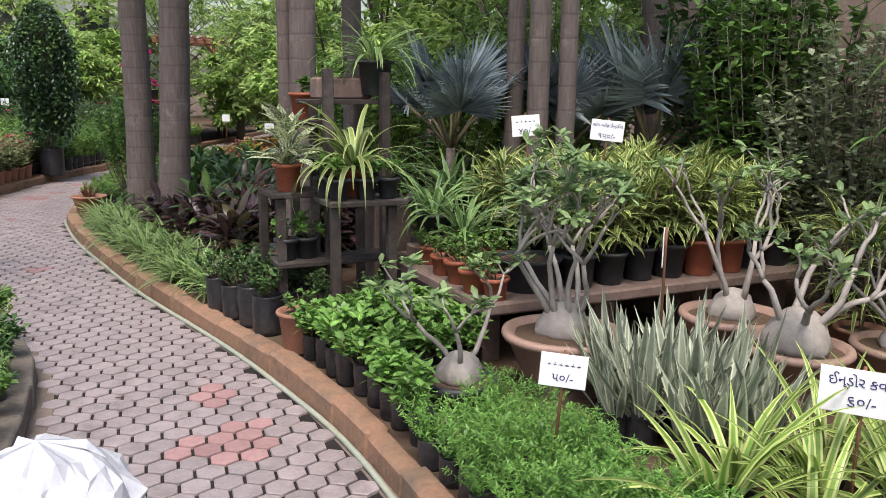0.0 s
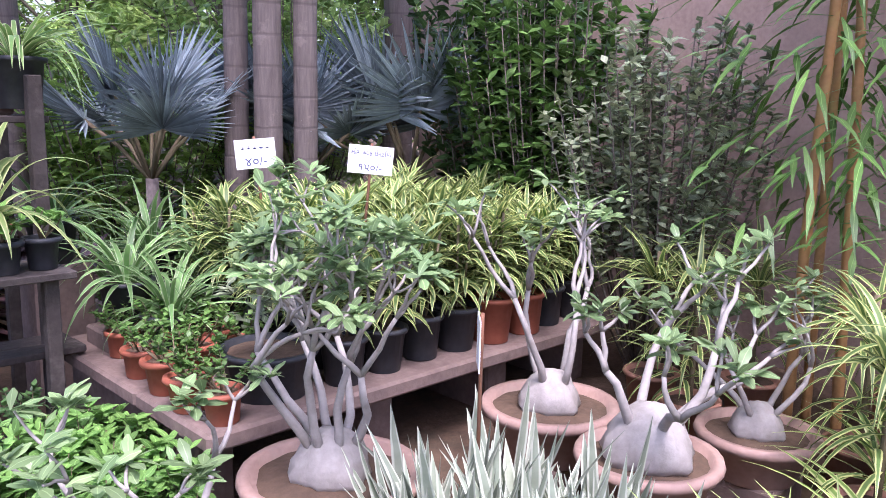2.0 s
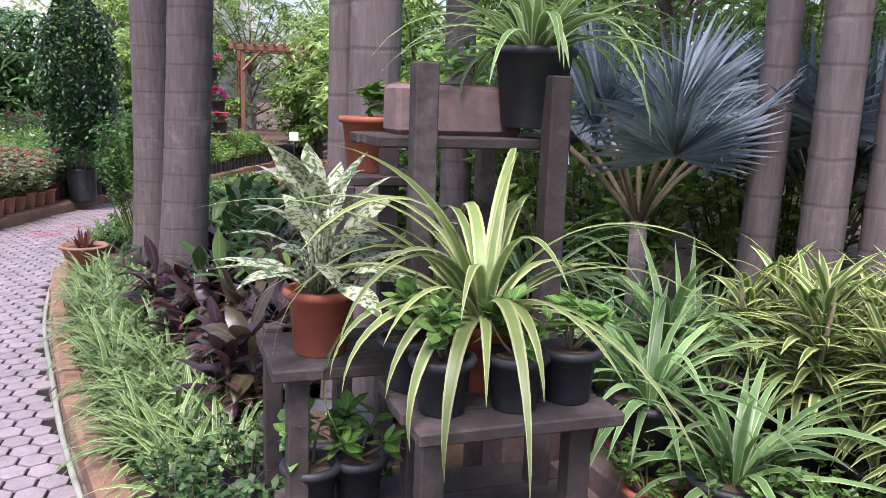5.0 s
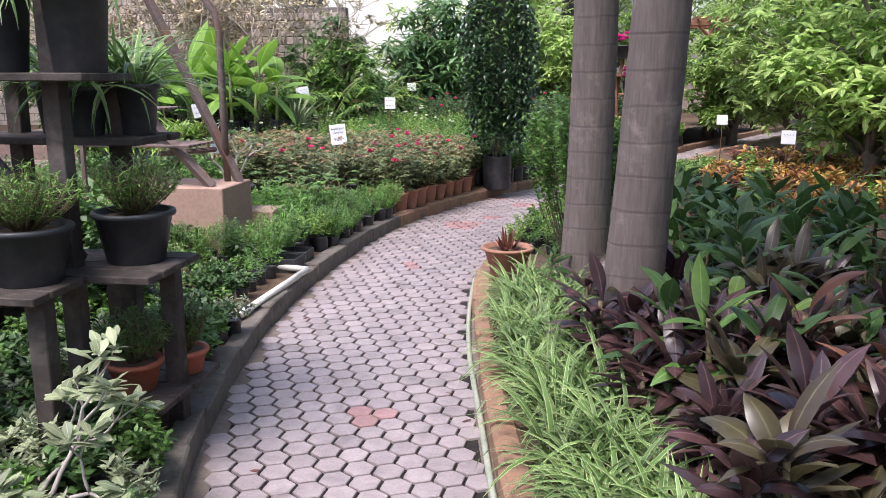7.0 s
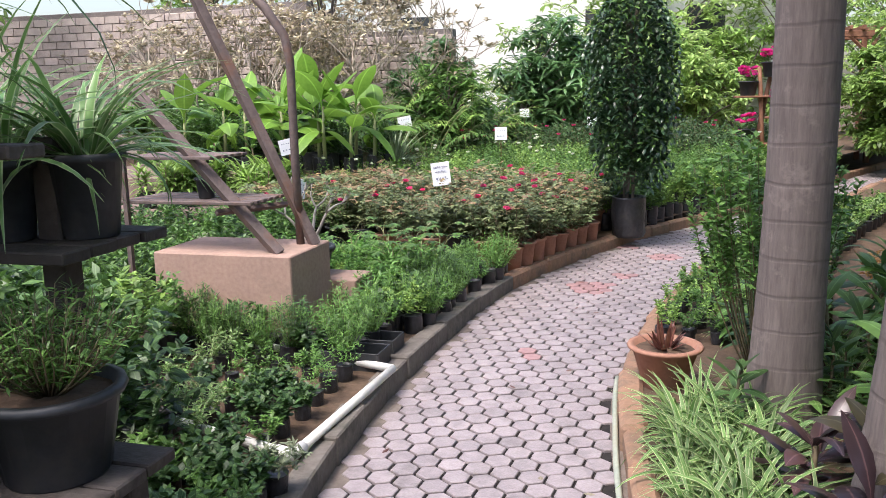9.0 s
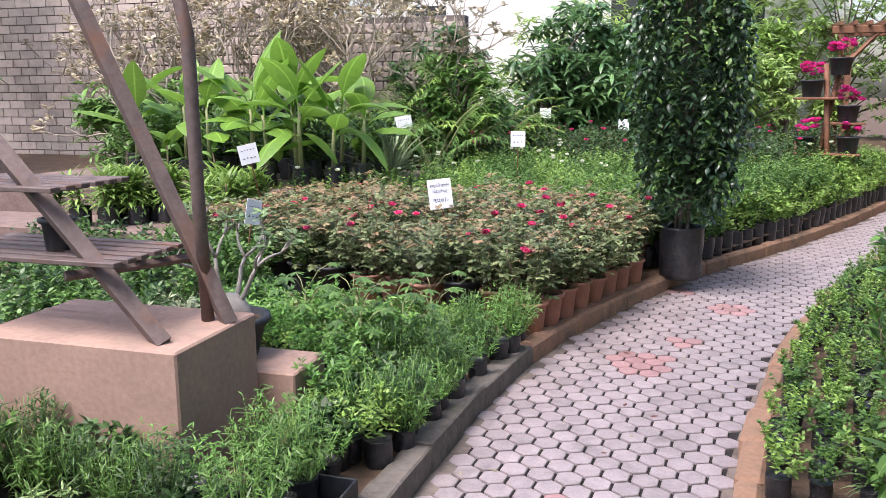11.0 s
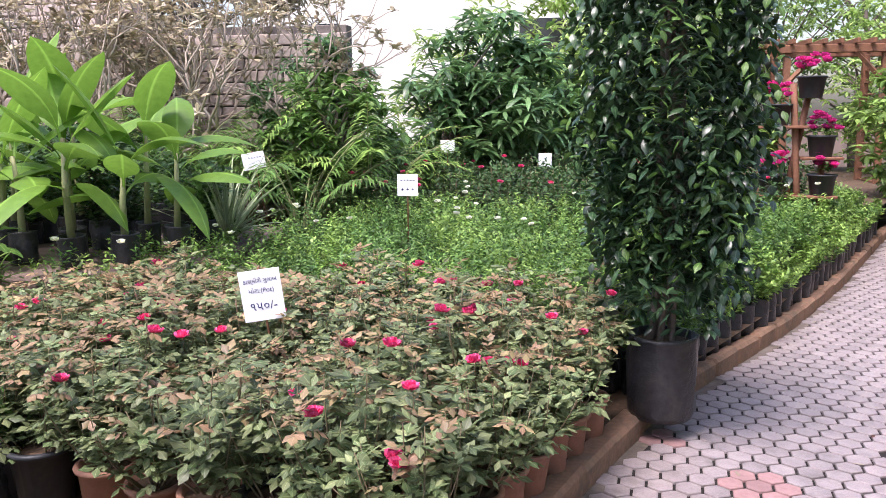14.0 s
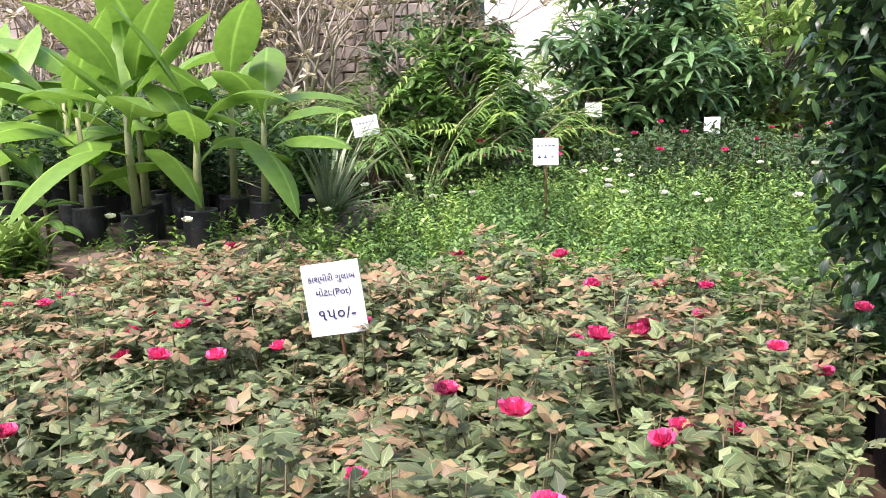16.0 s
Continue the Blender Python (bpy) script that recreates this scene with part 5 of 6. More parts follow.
for i in range(2):
    st, lv = Mesh(), Mesh()
    st.tube([(0, 0, 0.08), (0.01, 0, 0.24), (0, 0.01, 0.4)], [0.008, 0.006, 0.004], 6)
    for k in range(8):
        a, up = k * 2.4 + rnd(-0.3, 0.3), 0.2 + 0.028 * k
        tip = np.array([0.15 * np.cos(a), 0.15 * np.sin(a), up + 0.13])
        st.tube([(0, 0, up), tip * [0.5, 0.5, 1] - [0, 0, 0.03], tip], 0.0025, 4)
        lobes = np.linspace(-2.2, 2.2, 7)
        lv.leaves(np.tile(tip, (7, 1)), a + lobes, -0.15 + rnd(-0.1, 0.1, 7), 0.085 * np.cos(lobes * 0.42), 0.026, 0.5, 4, (0.4, 0.75, 1, 0.6, 0.0), 0, 0.2)
    papaya.append(potted("papaya_seedling", "papaya seedling with deeply lobed lime leaves in a nursery bag", "potted plant", "papaya seedlings", 0.06, 0.12, M["bag"], "grow_bag", leafdata=(("foliage", lv, G["mid"]), ("branchwork", st, M["pseudostem"]))))
for x, y in ((-1.62, 6.9), (-1.75, 6.65), (-1.5, 6.7), (-1.9, 6.95), (-1.45, 7.05), (-1.62, 6.45), (-2.05, 6.7)):
    place(papaya[int(rnd(0, 2))], x, y, 0.105, rnd(0.85, 1.1), 4)
fill(6.2, 7.45, 1.75, 3.4, 0.2, [herbs[4], herbs[8], herbs[9], herbs[2]], (1.0, 1.3), skip=under_plinth)
fill(-4.0, 0.6, 0.14, 0.8, 0.19, [herbs[0], herbs[5], herbs[10], herbs[6]], (0.8, 1.0))
back_sh = []
for i, g in enumerate(("dark", "mid", "spider_green", "light")):
    lv, st = bush(0.1, 0.5, 0.24, 16, 34, 0.06, 0.028, low=0.2)
    back_sh.append(potted("bagged_shrub", "bushy leafy shrub in a black nursery bag", "potted plant", "shrubs behind the shelf", 0.1, 0.2, M["bag"], "grow_bag", leafdata=(("foliage", lv, G[g]),)))
fill(0.5, 5.2, 1.35, 3.8, 0.36, back_sh, (0.7, 1.1), skip=lambda x, y: under_plinth(x, y) or (-2.3 < x < -0.7 and 1.3 < y < 3.0))
fill(5.2, 8.3, 2.1, 4.2, 0.36, back_sh[:2], (0.7, 1.0), skip=under_plinth)
for k in range(14):
    place(back_sh[(0, 0, 2)[k % 3]], rnd(-3.1, -2.6), rnd(1.9, 3.7), 0.105, rnd(1.5, 2.2), 4)
for k in range(8):
    place(back_sh[k % 2], rnd(-2.3, -1.7), rnd(3.4, 3.75), 0.105, rnd(1.1, 1.5), 4)
# succulent with sprawling grey limbs at the near left
planter("sprawling_succulent", "sprawling grey-limbed succulent shrub in a black tub", adenium(0.42, 6, 0.05, 1.3, 0.08, seed=51), 0.14, 0.13, M["black"], pose(-0.86, 1.42, 0.1), M["pale_bark"], G["grey"], group="")

# roses
ros = []
for i in range(6):
    lv, st = compound(0.16, 0.44, 0.24, 13, 11, 0.043, 0.028)
    lv2, _ = compound(0.3, 0.34, 0.23, 5, 3, 0.036, 0.024, low=0.75)
    fl = flowers([(rnd(-0.18, 0.18), rnd(-0.18, 0.18), rnd(0.5, 0.66)) for _ in range((2, 1, 0, 2, 1, 0)[i])], 0.06) if i not in (2, 5) else None
    black = i >= 4
    r_, h_ = (0.125, 0.25) if black else (0.1, 0.2)
    data = [("foliage", lv, G["rose"]), ("young_foliage", lv2, G["rose_red"]), ("branchwork", st, M["stem"])]
    if fl:
        data.append(("blossom", fl, G["pink"]))
    ros.append(potted("potted_rose", "rose bush with %s in a %s pot" % ("pink-red blooms" if fl else "no open blooms", "black plastic" if black else "terracotta"), "rose bush", "potted roses", r_, h_, M["black" if black else "clay"], leafdata=data))
for k, y in enumerate(np.arange(7.62, 9.2, 0.215)):
    place(ros[k % 4], left(y) - 0.14, y, float(rise(y)), rnd(0.95, 1.05), 2)
for row in range(1, 12):
    for k, y in enumerate(np.arange(7.75 + 0.055 * row, 10.0, 0.27)):
        x = left(y) - 0.14 - row * 0.28
        if abs(x + 1.8) < 0.45 and 8.0 < y < 8.8:
            place(ros[2], x, y, float(rise(y)), 0.9, 3)
            continue
        place(ros[int(rnd(4, 6)) if (row > 5 or rnd(0, 1) < 0.15) else int(rnd(0, 4)) if rnd(0, 1) < 0.5 else 2], x + rnd(-0.03, 0.03), y + rnd(-0.03, 0.03), float(rise(y)), rnd(0.95, 1.15), 3)

# white-flowered green shrubs behind, then darker roses
gr = []
for i in range(4):
    lv, st = bush(0.1, 0.55, 0.26, 22, 34, 0.036, 0.017, low=0.25, stem_r=0.003)
    data = [("foliage", lv, G["mid" if i % 2 else "light"])]
    if i == 0:
        data.append(("blossom", flowers([(rnd(-0.2, 0.2), rnd(-0.2, 0.2), rnd(0.6, 0.68)) for _ in range(2)], 0.05), G["white"]))
    gr.append(potted("flowering_shrub", "small-leaved green shrub%s in a nursery bag" % (" with white blooms" if i == 0 else ""), "shrub", "green shrubs", 0.1, 0.2, M["bag"], "grow_bag", leafdata=data))
fill(9.9, 13.2, 0.35, 4.3, 0.31, gr + gr[1:], (0.95, 1.15))
dk = []
for i in range(3):
    lv, st = bush(0.1, 0.6, 0.26, 16, 30, 0.055, 0.03, low=0.25)
    dk.append(potted("rose_bush", "dark-leaved rose bush with a few red blooms in a nursery bag", "rose bush", "far roses", 0.1, 0.2, M["bag"], "grow_bag", leafdata=(("foliage", lv, G["dark"]), ("branchwork", st, M["stem"])) + ((("blossom", flowers([(rnd(-0.2, 0.2), rnd(-0.2, 0.2), 0.66)], 0.06), G["pink"]),) if i == 2 else ())))
fill(13.2, 15.4, 0.9, 5.0, 0.36, dk, (1.0, 1.2))
hg = []
for i in range(3):
    lv, st = bush(0.14, 0.32, 0.16, 14, 26, 0.045, 0.02, low=0.25)
    hg.append(potted("bagged_hedge_plant", "fresh green hedge plant in a tall black nursery bag", "potted plant", "hedge plants along the kerb", 0.075, 0.2, M["bag"], "grow_bag", leafdata=(("foliage", lv, G["light" if i else "mid"]),)))
for y in np.arange(9.75, 16.5, 0.18):
    for k in range(4):
        place(hg[int(rnd(0, 3))], left(y) - 0.14 - 0.19 * k + rnd(-0.02, 0.02), y, 0.105 if k < 1 else min(float(rise(y)), 0.3), rnd(0.9, 1.15), 3)

# weeping fig column
fe_ = thing("weeping_fig", "tall columnar weeping fig with glossy dark leaves in a black bag", "potted tree", at=pose(-0.09, 9.47, 0.11))
part("grow_bag", bag_mesh(0.172, 0.42), M["bag"], fe_)
part("soil", soil_mesh(0.15, 0.38), M["soil"], fe_)
tr = Mesh()
for k in range(5):
    a = k * 1.26
    zz = np.linspace(0.36, 2.3, 9)
    tr.tube(np.stack([0.05 * np.cos(a + zz * 1.5), 0.05 * np.sin(a + zz * 1.5), zz], -1), 0.016, 6)
part("trunk", tr, M["bark2"], fe_)


def fig_leaves(twigs, per, inner, outer):
    """Drooping twigs of leaves round a column that narrows towards its foot."""
    m = Mesh()
    zz = rnd(0, 1, twigs)
    az = rnd(0, 6.3, twigs)
    girth = np.interp(zz, (0, 0.12, 0.35, 0.7, 0.9, 1.0), (0.17, 0.27, 0.38, 0.41, 0.3, 0.12)) * (1 + 0.1 * np.sin(zz * 19 + az * 2) + 0.08 * np.sin(az * 5 + zz * 7))
    rad = girth * rnd(inner, outer, twigs)
    for j in range(per):
        q = rad + 0.022 * j
        p = np.stack([q * np.cos(az), q * np.sin(az), 0.78 + zz * 1.82 - 0.024 * j - 0.004 * j * j], -1) + rnd(-0.015, 0.015, (twigs, 3))
        m.leaves(p, az + (1.2 if j % 2 else -1.2) + rnd(-0.6, 0.6, twigs), rnd(-1.0, 0.25, twigs), rnd(0.05, 0.085, twigs), rnd(0.027, 0.042, twigs), 0.8, 4, (0.2, 0.9, 0.95, 0.5, 0.0), rnd(-0.5, 0.5, twigs), 0.2)
    return m


part("foliage", fig_leaves(1150, 7, 0.35, 0.95), G["ficus"], fe_)
part("young_foliage", fig_leaves(230, 5, 0.8, 1.05), G["mid"], fe_)

# bananas on a stone terrace
terr = solid("stone_terrace", Mesh().box((-7.5, 9.75, 0.05), (-3.05, 12.2, 0.66), 0.03), M["slab"], "low rough stone terrace at the back of the bed", "terrace", kind="structure")
for k, (x, y, s) in enumerate(((-3.72, 10.05, 1.05), (-3.45, 10.2, 0.85), (-3.95, 10.4, 1.0), (-4.4, 10.3, 1.0), (-3.3, 10.6, 0.9), (-4.9, 10.3, 1.0), (-4.2, 10.9, 1.1), (-5.4, 10.6, 1.0), (-3.6, 10.75, 1.05), (-4.65, 10.7, 1.1), (-5.9, 10.4, 1.0), (-4.15, 10.15, 0.9))):
    e = thing("banana_plant", "young banana plant with broad bright leaves in a black bag", "banana plant", "banana plants", pose(x, y, 0.655, rnd(-4, 4), rnd(-4, 4), rnd(0, 360)))
    part("grow_bag", bag_mesh(0.09, 0.22), M["bag"], e)
    part("stem", Mesh().tube([(0, 0, 0.15), (0.01, 0, 0.5 * s), (0, 0.01, 0.8 * s)], [0.027, 0.021, 0.013], 8), M["pseudostem"], e)
    for j in range(6):
        el = 1.42 - 0.2 * j + rnd(-0.1, 0.1)
        part("leaf", Mesh().leaves([(0, 0, (0.74 - 0.05 * j) * s)], j * 2.5 + rnd(-0.3, 0.3), el, 0.86 * s * rnd(0.75, 1.1), 0.25 * s, rnd(0.4, 2.0), 11, (0.09, 0.08, 0.1, 0.7, 0.95, 1, 0.95, 0.8, 0.5, 0.0), rnd(-0.4, 0.4), 0.3), G["banana"], e)
for k in range(26):
    place(back_sh[k % 2], rnd(-6.5, -3.3), rnd(10.75, 12.0), 0.655, rnd(0.9, 1.4), 4)
for x, y in ((-4.15, 9.85), (-4.6, 9.9), (-5.1, 9.85), (-5.6, 9.9)):
    place(cm[2], x, y, 0.655, rnd(0.9, 1.2), 5)
yl = []
for i in range(2):
    lv, st = cane(0.1, 0.3, 3, 0.17, 0.03, 26)
    yl.append(potted("yellow_foliage_plant", "yellow-green bushy foliage plant in a nursery bag", "potted plant", "yellow foliage plants", 0.08, 0.16, M["bag"], "grow_bag", leafdata=(("foliage", lv, G["light"]), ("branchwork", st, M["stem"]))))
for k in range(34):
    place(yl[k % 2], rnd(-5.6, -3.75), rnd(9.1, 9.72), 0.35, rnd(1.0, 1.25), 4)
solid("stone_step", Mesh().box((-7.5, 8.95, 0.05), (-3.6, 9.745, 0.355), 0.02), M["slab"], "low stone step in front of the terrace", "terrace", kind="structure")
e = solid("strap_shrub", straps(0, 70, 0.75, 0.04, (0.4, 1.5), (0.1, 1.0), 6, (0.7, 1, 0.8, 0.5, 0.02)), G["grey"], "grey-green sword-leaved shrub beside the bananas", "shrub", smooth=True)
e.location = (-3.25, 11.3, 0.66)

# signs of the left bed
rose_txt = (("કાશ્મીરી ગુલાબ", 0.027, 0.068), ("મોટા:(Pot)", 0.03, 0.022), ("૧૫૦/-", 0.055, -0.05))
sign(-1.92, 8.8, 0.81, face(-1.92, 8.8, -0.6, 5.5) - 4, 0.185, 0.235, 0.11, rose_txt, tilt=-7)
sign(-1.86, 11.6, 1.09, face(-1.86, 11.6, -0.6, 5.5), 0.16, 0.17, 0.2, (("", 0.022, 0.04), ("", 0.03, -0.03)))
sign(-3.74, 9.07, 1.07, face(-3.74, 9.07, -0.4, 4), 0.165, 0.17, 0.35, (("", 0.022, 0.04), ("", 0.03, -0.03)), tilt=-12)
sign(-3.05, 7.9, 0.75, face(-3.05, 7.9, -0.4, 4) + 40, 0.15, 0.18, 0.11, (("", 0.022, 0.04), ("", 0.03, -0.03)), tilt=14)
sign(-3.44, 12.33, 1.24, face(-3.44, 12.33, -0.6, 5.5), 0.2, 0.15, 0.25, (("", 0.022, 0.03),), tilt=-10)
sign(-0.95, 14.87, 1.13, face(-0.95, 14.87, -0.5, 5), 0.15, 0.16, 0.3, (("", 0.022, 0.03),))
sign(-2.05, 14.6, 1.3, face(-2.05, 14.6, -0.5, 5), 0.16, 0.14, 0.3, (("", 0.022, 0.03),))
sign(3.15, 8.86, 0.83, face(3.15, 8.86, 0.5, 0), 0.15, 0.15, 0.1, (("", 0.022, 0.03),))
sign(2.7, 10.2, 0.95, face(2.7, 10.2, 0.5, 0), 0.13, 0.12, 0.1, ())

# flower stand and pergola by the far path
fs = thing("flower_stand", "rough log flower stand with small plank shelves", "plant stand", at=pose(1.66, 14.4, 0.2))
for a, b in (((0.1, 0, -0.1), (-0.05, 0, 1.75)), ((-0.15, 0.1, -0.1), (0.12, 0.1, 1.6)), ((-0.35, 0.05, -0.1), (-0.32, 0.05, 0.75)), ((0.3, 0.05, -0.1), (0.28, 0.05, 1.0))):
    part("log", Mesh().tube([a, b], 0.035, 7), M["wood_red"], fs)
for x0, x1, z in ((-0.42, 0.42, 0.6), (-0.4, 0.1, 1.32), (0.05, 0.45, 1.0)):
    part("shelf", Mesh().box((x0, -0.13, z - 0.03), (x1, 0.18, z), 0.006), M["wood_red"], fs, smooth=False)
for x, z in ((-0.22, 0.6), (0.28, 0.6), (0.25, 1.0), (-0.2, 1.32), (0.12, 1.6)):
    lv, st = bush(0.18, 0.2, 0.15, 8, 20, 0.04, 0.02)
    e = potted("magenta_flower_pot", "black pot of bright magenta flowers on the log stand", "potted plant", "magenta pots", 0.14, 0.22, M["black"], leafdata=(("foliage", lv, G["mid"]), ("blossom", flowers([(rnd(-0.14, 0.14), rnd(-0.14, 0.14), rnd(0.28, 0.44)) for _ in range(14)], 0.1), G["magenta"])))
    e.matrix_basis = pose(1.66 + x, 14.38, 0.2 + z)
pg = thing("pergola", "reddish-brown timber pergola with lattice sides over the path", "pergola")
for x in (2.95, 4.55):
    for y in (20.7, 21.7):
        post(pg, x, y, 0, 2.75, 0.11, mt="wood_red")
    for k in range(11):
        part("lattice_bar", Mesh().box((x - 0.02, 20.7, 0.25 + k * 0.22), (x + 0.02, 21.7, 0.28 + k * 0.22), 0.003), M["wood_red"], pg, smooth=False)
for y in (20.65, 21.75):
    part("beam", Mesh().box((2.6, y - 0.05, 2.72), (4.9, y + 0.05, 2.86), 0.01), M["wood_red"], pg, smooth=False)
for k in range(9):
    part("rafter", Mesh().box((2.7 + k * 0.26, 20.45, 2.865), (2.76 + k * 0.26, 21.95, 2.95), 0.006), M["wood_red"], pg, smooth=False)
for s, x in ((1, 2.95), (-1, 4.55)):
    part("brace", Mesh().tube([(x, 20.65, 2.2), (x + s * 0.5, 20.65, 2.75)], 0.045, 4), M["wood_red"], pg, smooth=False)

# ---- background greenery ----
spec = ((-5.0, 12.4, 0.3, 1.15, 0.9, "dark", 0.14), (-6.6, 12.2, 0.3, 1.2, 0.9, "mid", 0.14), (-3.4, 14.4, 0.3, 1.75, 0.75, "mid", 0.16), (-7.6, 13.4, 0.3, 1.4, 1.0, "mid", 0.2), (-3.7, 15.3, 0.3, 2.2, 0.8, "mango", 0.2), (-2.3, 16.2, 0.3, 2.5, 1.15, "mango", 0.3), (-1.4, 17.4, 0.3, 2.5, 1.1, "mango", 0.28), (-0.2, 18.6, 0.2, 2.6, 1.2, "tree", 0.2), (0.9, 18.2, 0.1, 2.1, 0.9, "tree", 0.18),
        (1.9, 21.5, 0, 3.2, 1.2, "light", 0.2), (0.2, 22.5, 0, 4.2, 1.8, "tree", 0.2), (3.7, 25.5, 0, 5.0, 2.4, "tree_dark", 0.2), (6.2, 23.5, 0, 4.5, 2.0, "tree", 0.2), (-3.2, 22.5, 0, 3.2, 1.7, "tree", 0.2))
for i, (x, y, z, h, r_, g, s) in enumerate(spec):
    tree(x, y, z, h, r_, g, 4200, 0.07, s, 0.12, "garden_shrub_tree", "dense leafy shrub tree at the back of the nursery", seed=60 + i, slim=0.22 if g == "mango" else 0.3)
spec = ((1.6, 29, 8, 3.4, "tree"), (7, 30, 9, 4, "tree_dark"), (11, 24, 8, 3.6, "tree"), (9, 17, 6.5, 3, "tree"), (6.4, 12.5, 5.2, 2.3, "tree"), (7.5, 8, 6, 2.8, "tree_dark"), (5.6, 5.2, 4.2, 1.8, "tree"),
        (6.8, 3.0, 4.6, 2.0, "tree_dark"), (4.5, 9.8, 3.0, 1.4, "tree"), (5.2, 15.2, 3.6, 1.6, "tree"), (-11, 20, 7, 3, "tree"), (-14, 12, 7, 3.2, "tree_dark"), (-7.6, 19.6, 6.0, 2.2, "dry"), (-0.5, 25, 7.0, 2.6, "tree"), (12, 11, 7, 3.2, "tree"), (4.6, 18, 2.4, 1.2, "light"), (6.6, 19, 4, 1.6, "light"))
for i, (x, y, h, r_, g) in enumerate(spec):
    tree(x, y, 0, h, r_, g, 6000, 0.13, 0.2 if h < 5 else 0.27, 0.22, seed=90 + i, label="tall dry-leaved tree behind the brick wall" if g == "dry" else "leafy green tree behind the garden")
# bare frangipani in front of the brick wall
for i, (x, y) in enumerate(((-5.2, 15.0), (-6.4, 15.1), (-7.6, 14.5), (-4.5, 15.3), (-5.8, 14.4), (-7.0, 13.8), (-8.6, 14.8), (-9.6, 15.2))):
    st, lv = adenium(2.6, 9, 0.18, 0.6, 0.13, seed=70 + i)
    e = thing("frangipani_tree", "nearly bare pale-limbed frangipani before the brick wall", "tree", "frangipanis", pose(x, y, 0.35))
    part("branchwork", st, M["dry"], e)
    part("foliage", lv, G["dry"], e)


def areca(fronds, L):
    """Arching feather fronds that rise from one clump; returns leaflets and stalks."""
    lv, st = Mesh(), Mesh()
    t = np.linspace(0, 1, 9)
    for i in range(fronds):
        a = i * 2.4 + rnd(-0.3, 0.3)
        th = rnd(1.0, 1.5) - rnd(0.9, 1.7) * t ** 1.4
        p = np.cumsum(np.stack([np.cos(a) * np.cos(th), np.sin(a) * np.cos(th), np.sin(th)], -1) * L * rnd(0.75, 1.1) / 9, 0)
        st.tube(p, np.linspace(0.012, 0.004, 9), 5)
        u = np.linspace(0.3, 1, 26)
        q = np.stack([np.interp(u, t, p[:, k]) for k in range(3)], -1)
        for side in (1, -1):
            lv.leaves(q, a + side * (1.15 - 0.6 * u), rnd(-0.1, 0.4, 26), 0.36 * np.sin(u * 2.3 + 0.5) * rnd(0.85, 1.1, 26), 0.03, 0.9, 3, (0.5, 1, 0.6, 0.02))
    return lv, st


for i in range(11):
    e = thing("areca_palm", "arching clump of feathery areca palm fronds at the back", "palm clump", "palm clumps", pose(-7.5 + i * 0.46, 13.3 + (i % 3) * 0.7 + max(0, i - 9) * 0.25, 0.3))
    lv, st = areca(14, rnd(1.6, 2.1))
    part("foliage", lv, G["light" if i % 3 else "mid"], e)
    part("branchwork", st, M["pseudostem"], e)

# ---- remove the pattern plants that copies were taken from ----
for src in [*seedling, *dra, *mint, *sw, *pan, *fe, *sd, *bush_bags, *spb, *cp, *cm, *cr, *low, *herbs, *fe2, *papaya, *grass, *ros, *gr, *dk, *hg, *yl, *back_sh]:
    drop(src)

# ---- pieces: bricks of the wall, kerb stones, pavers ----
def brick_data(name, sx, sy, sz, material, bev=0.006):
    return Mesh().box((-sx / 2, -sy / 2, -sz / 2), (sx / 2, sy / 2, sz / 2), bev).done(name, material, False)


bd = brick_data("brick", 0.34, 0.1, 0.145, M["brick"], 0.012)
count = 0
rest = Mesh()
for r_ in range(23):
    for c in range(31):
        x, z = -13.9 + c * 0.36 + 0.18 * (r_ % 2), 0.12 + r_ * 0.16
        if x > -3.75 or z > 3.45 or (z > 2.8 and x > -6.75):
            continue
        if x > -9.6 and z > 0.9 and count < 300:
            b = new("brick", bd)
            b.parent = wall_back
            b.matrix_basis = pose(x, 16.045 + rnd(-0.012, 0.008), z, 0, 0, rnd(-1, 1))
            count += 1
        else:
            rest.box((x - 0.17, 15.995, z - 0.072), (x + 0.17, 16.08, z + 0.072), 0)
q = part("brickwork", rest, M["brick"], wall_back, smooth=False)
q["kind"] = "stuff"

for side, fn, sgn, nm in ((1, right, 1, "kerb_right"), (0, left, -1, "kerb_left")):
    kb = thing(nm, "low kerb of weathered earthy bricks beside the path", "kerb")
    tagged(kb, kind="structure")
    y = -8.8
    datas = {k: [brick_data("kerb_stone", 0.1 + 0.012 * i, 0.37 + 0.02 * i, 0.15 + 0.008 * i, M[k], 0.02 if k == "kerb_brick" else 0.008) for i in range(3)] for k in ("kerb_brick", "kerb_grey")}
    while y < 25:
        ln = 0.37
        a = math.atan2(fn(y + 0.12) - fn(y - 0.12), 0.24)
        far = side == 0 and y < 7.45
        b = new("kerb_stone", datas["kerb_grey" if far else "kerb_brick"][int(rnd(0, 3))])
        b.parent = kb
        b.matrix_basis = pose(fn(y) + sgn * (0.05 + rnd(-0.006, 0.006)), y, 0.045 + rnd(-0.008, 0.008), rnd(-1.5, 1.5), rnd(-2, 2), -math.degrees(a))
        y += ln * math.cos(a) + 0.004

W2 = 0.118
hexa = [(W2 * 0.446 * math.sin(k * math.pi / 3) / math.cos(math.pi / 6), W2 * 0.446 * math.cos(k * math.pi / 3) / math.cos(math.pi / 6)) for k in range(6)]


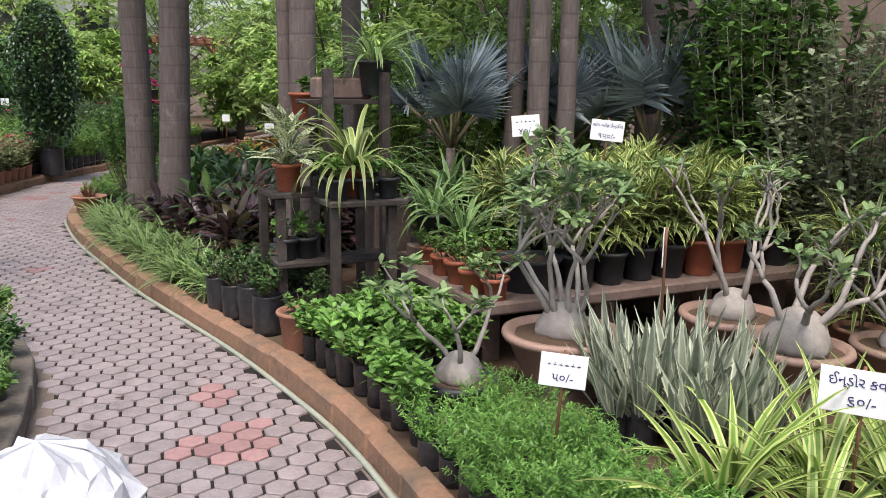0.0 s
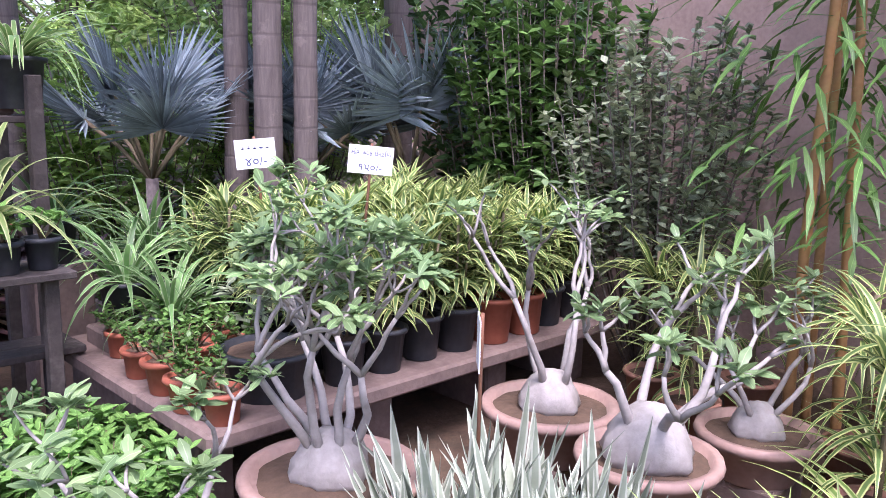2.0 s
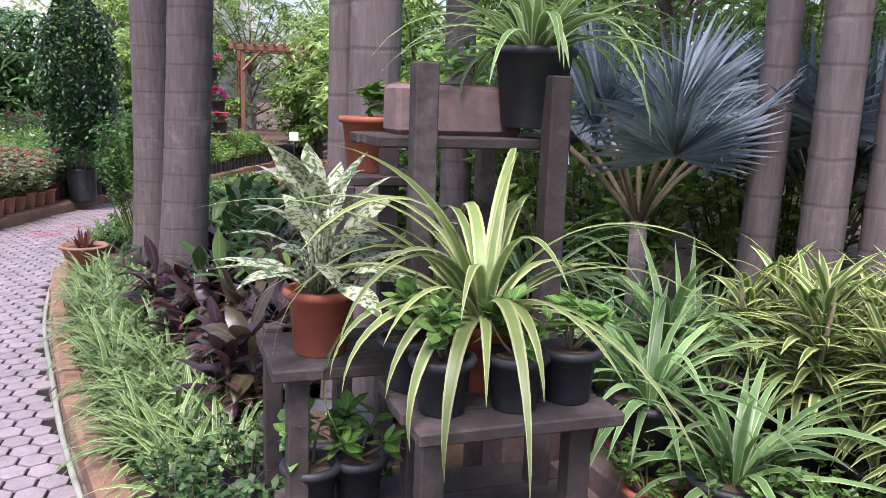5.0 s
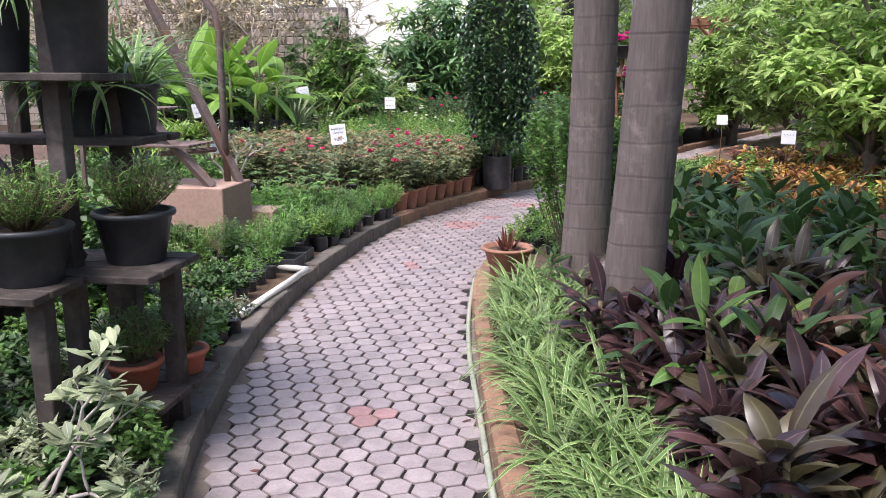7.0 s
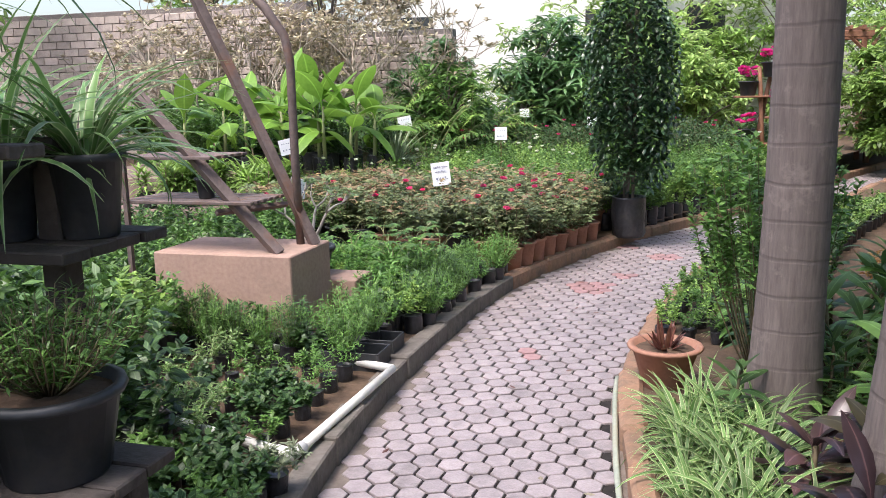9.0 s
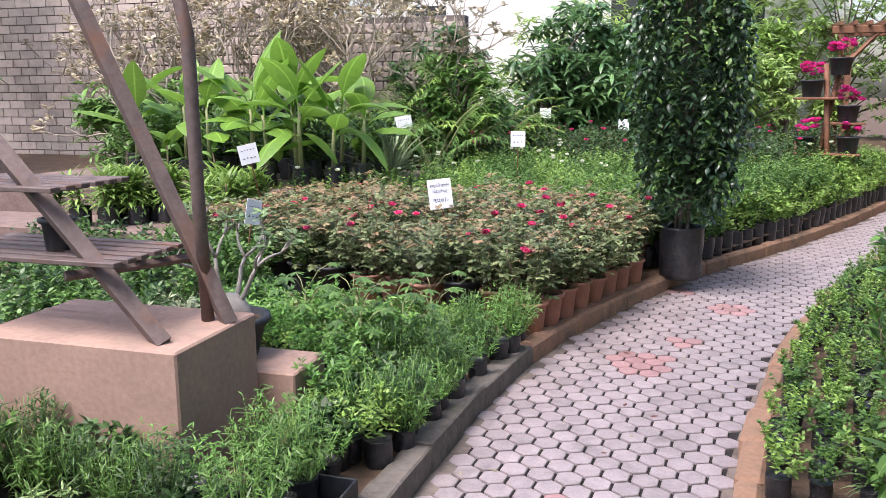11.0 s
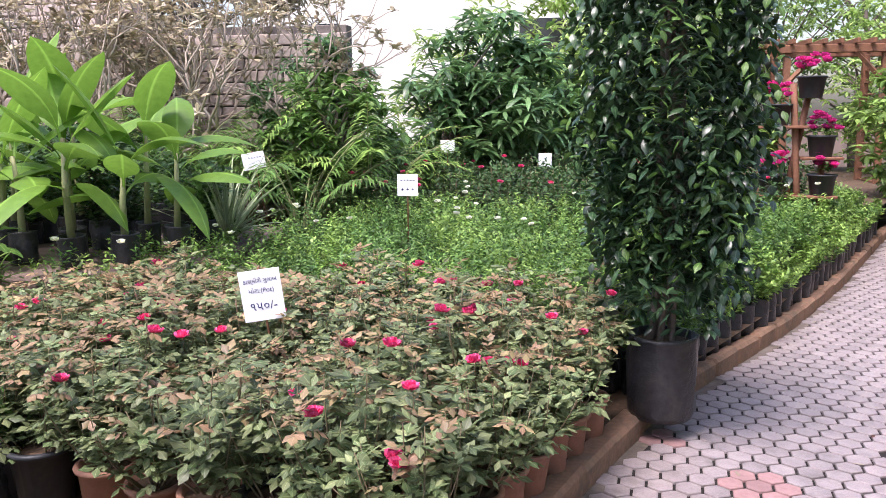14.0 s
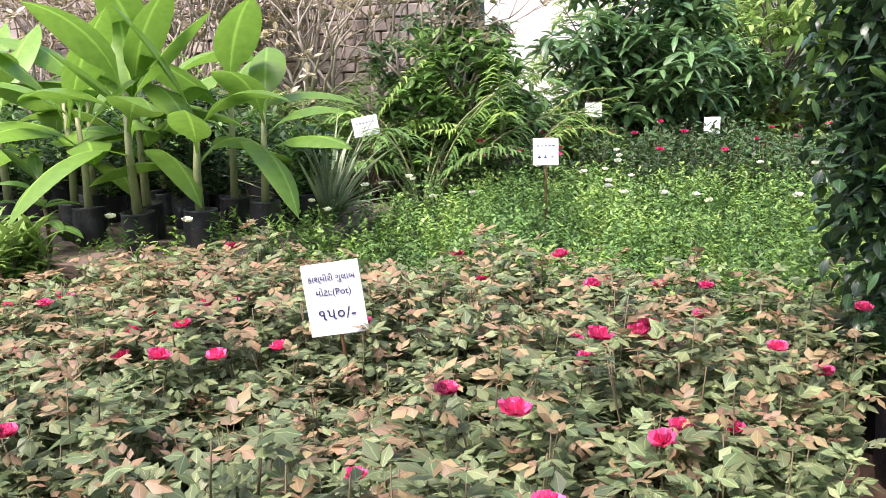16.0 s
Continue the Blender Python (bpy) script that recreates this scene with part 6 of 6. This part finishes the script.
def hex_verts(s=1.0):
    v = [(x * 0.95, y * 0.95, 0.0) for x, y in hexa] + [(x, y, -0.003) for x, y in hexa] + [(x, y, -0.02) for x, y in hexa]
    f = [[5, 4, 3, 2, 1, 0]]
    for k in range(6):
        j = (k + 1) % 6
        f += [[k, j, 6 + j, 6 + k], [6 + k, 6 + j, 12 + j, 12 + k]]
    return np.array(v), f


hv, hf = hex_verts()
hd = Mesh().put(hv, hf).done("paver", M["paver"], False)
hdr = Mesh().put(hv, hf).done("paver", M["paver_red"], False)
rest, red, count = Mesh(), Mesh(), 0
stains = ((0.62, -1.15, 0.2), (0.66, -0.6, 0.13), (-0.3, 7.5, 0.2), (-0.02, 8.0, 0.15), (0.3, 8.9, 0.17), (-0.2, 2.75, 0.15), (-0.5, 5.6, 0.1), (-0.1, 10.0 - 0.6, 0.12))
row_h = W2 * math.sqrt(3) / 2
turn = radians(-6)
for r_ in range(-110, 290):
    for c in range(-60, 130):
        u, w = (c + 0.5 * (r_ % 2)) * W2, r_ * row_h
        x, y = u * math.cos(turn) - w * math.sin(turn), u * math.sin(turn) + w * math.cos(turn)
        if not -8.9 < y < 25.5:
            continue
        if not left(y) + 0.045 < x < right(y) - 0.045:
            continue
        isred = any((x - a) ** 2 + (y - b) ** 2 < q * q * rnd(0.5, 1.3) for a, b, q in stains)
        dz = rnd(-0.002, 0.002)
        if 2.0 < y < 4.6 and count < 300:
            b = new("paver", hdr if isred else hd)
            b.parent = path_ob
            b.matrix_basis = pose(x, y, 0.011 + dz, rnd(-0.5, 0.5), rnd(-0.5, 0.5), math.degrees(turn))
            count += 1
        else:
            ca, sa = math.cos(turn), math.sin(turn)
            p = np.stack([hv[:, 0] * ca - hv[:, 1] * sa + x, hv[:, 0] * sa + hv[:, 1] * ca + y, hv[:, 2] + 0.011 + dz], -1)
            (red if isred else rest).put(p, hf)
for m_, mt in ((rest, "paver"), (red, "paver_red")):
    q = part("pavers", m_, M[mt], path_ob, smooth=False)
    q["kind"] = "stuff"
# a few fallen dry leaves
for k in range(40):
    y = rnd(-2, 12)
    x = rnd(left(y) + 0.1, right(y) - 0.1)
    o = solid("fallen_leaf", Mesh().leaves([(0, 0, 0)], 0.0, 0.15, rnd(0.03, 0.06), rnd(0.014, 0.025), 0.3, 3, (0.1, 1, 0.8, 0), 0.1, 0.2), G["dry" if k % 2 else "maroon"], "dry curled leaf fallen on the paving", "leaf", "fallen leaves", smooth=True)
    o.matrix_basis = pose(x, y, 0.012, 0, 0, rnd(0, 360))
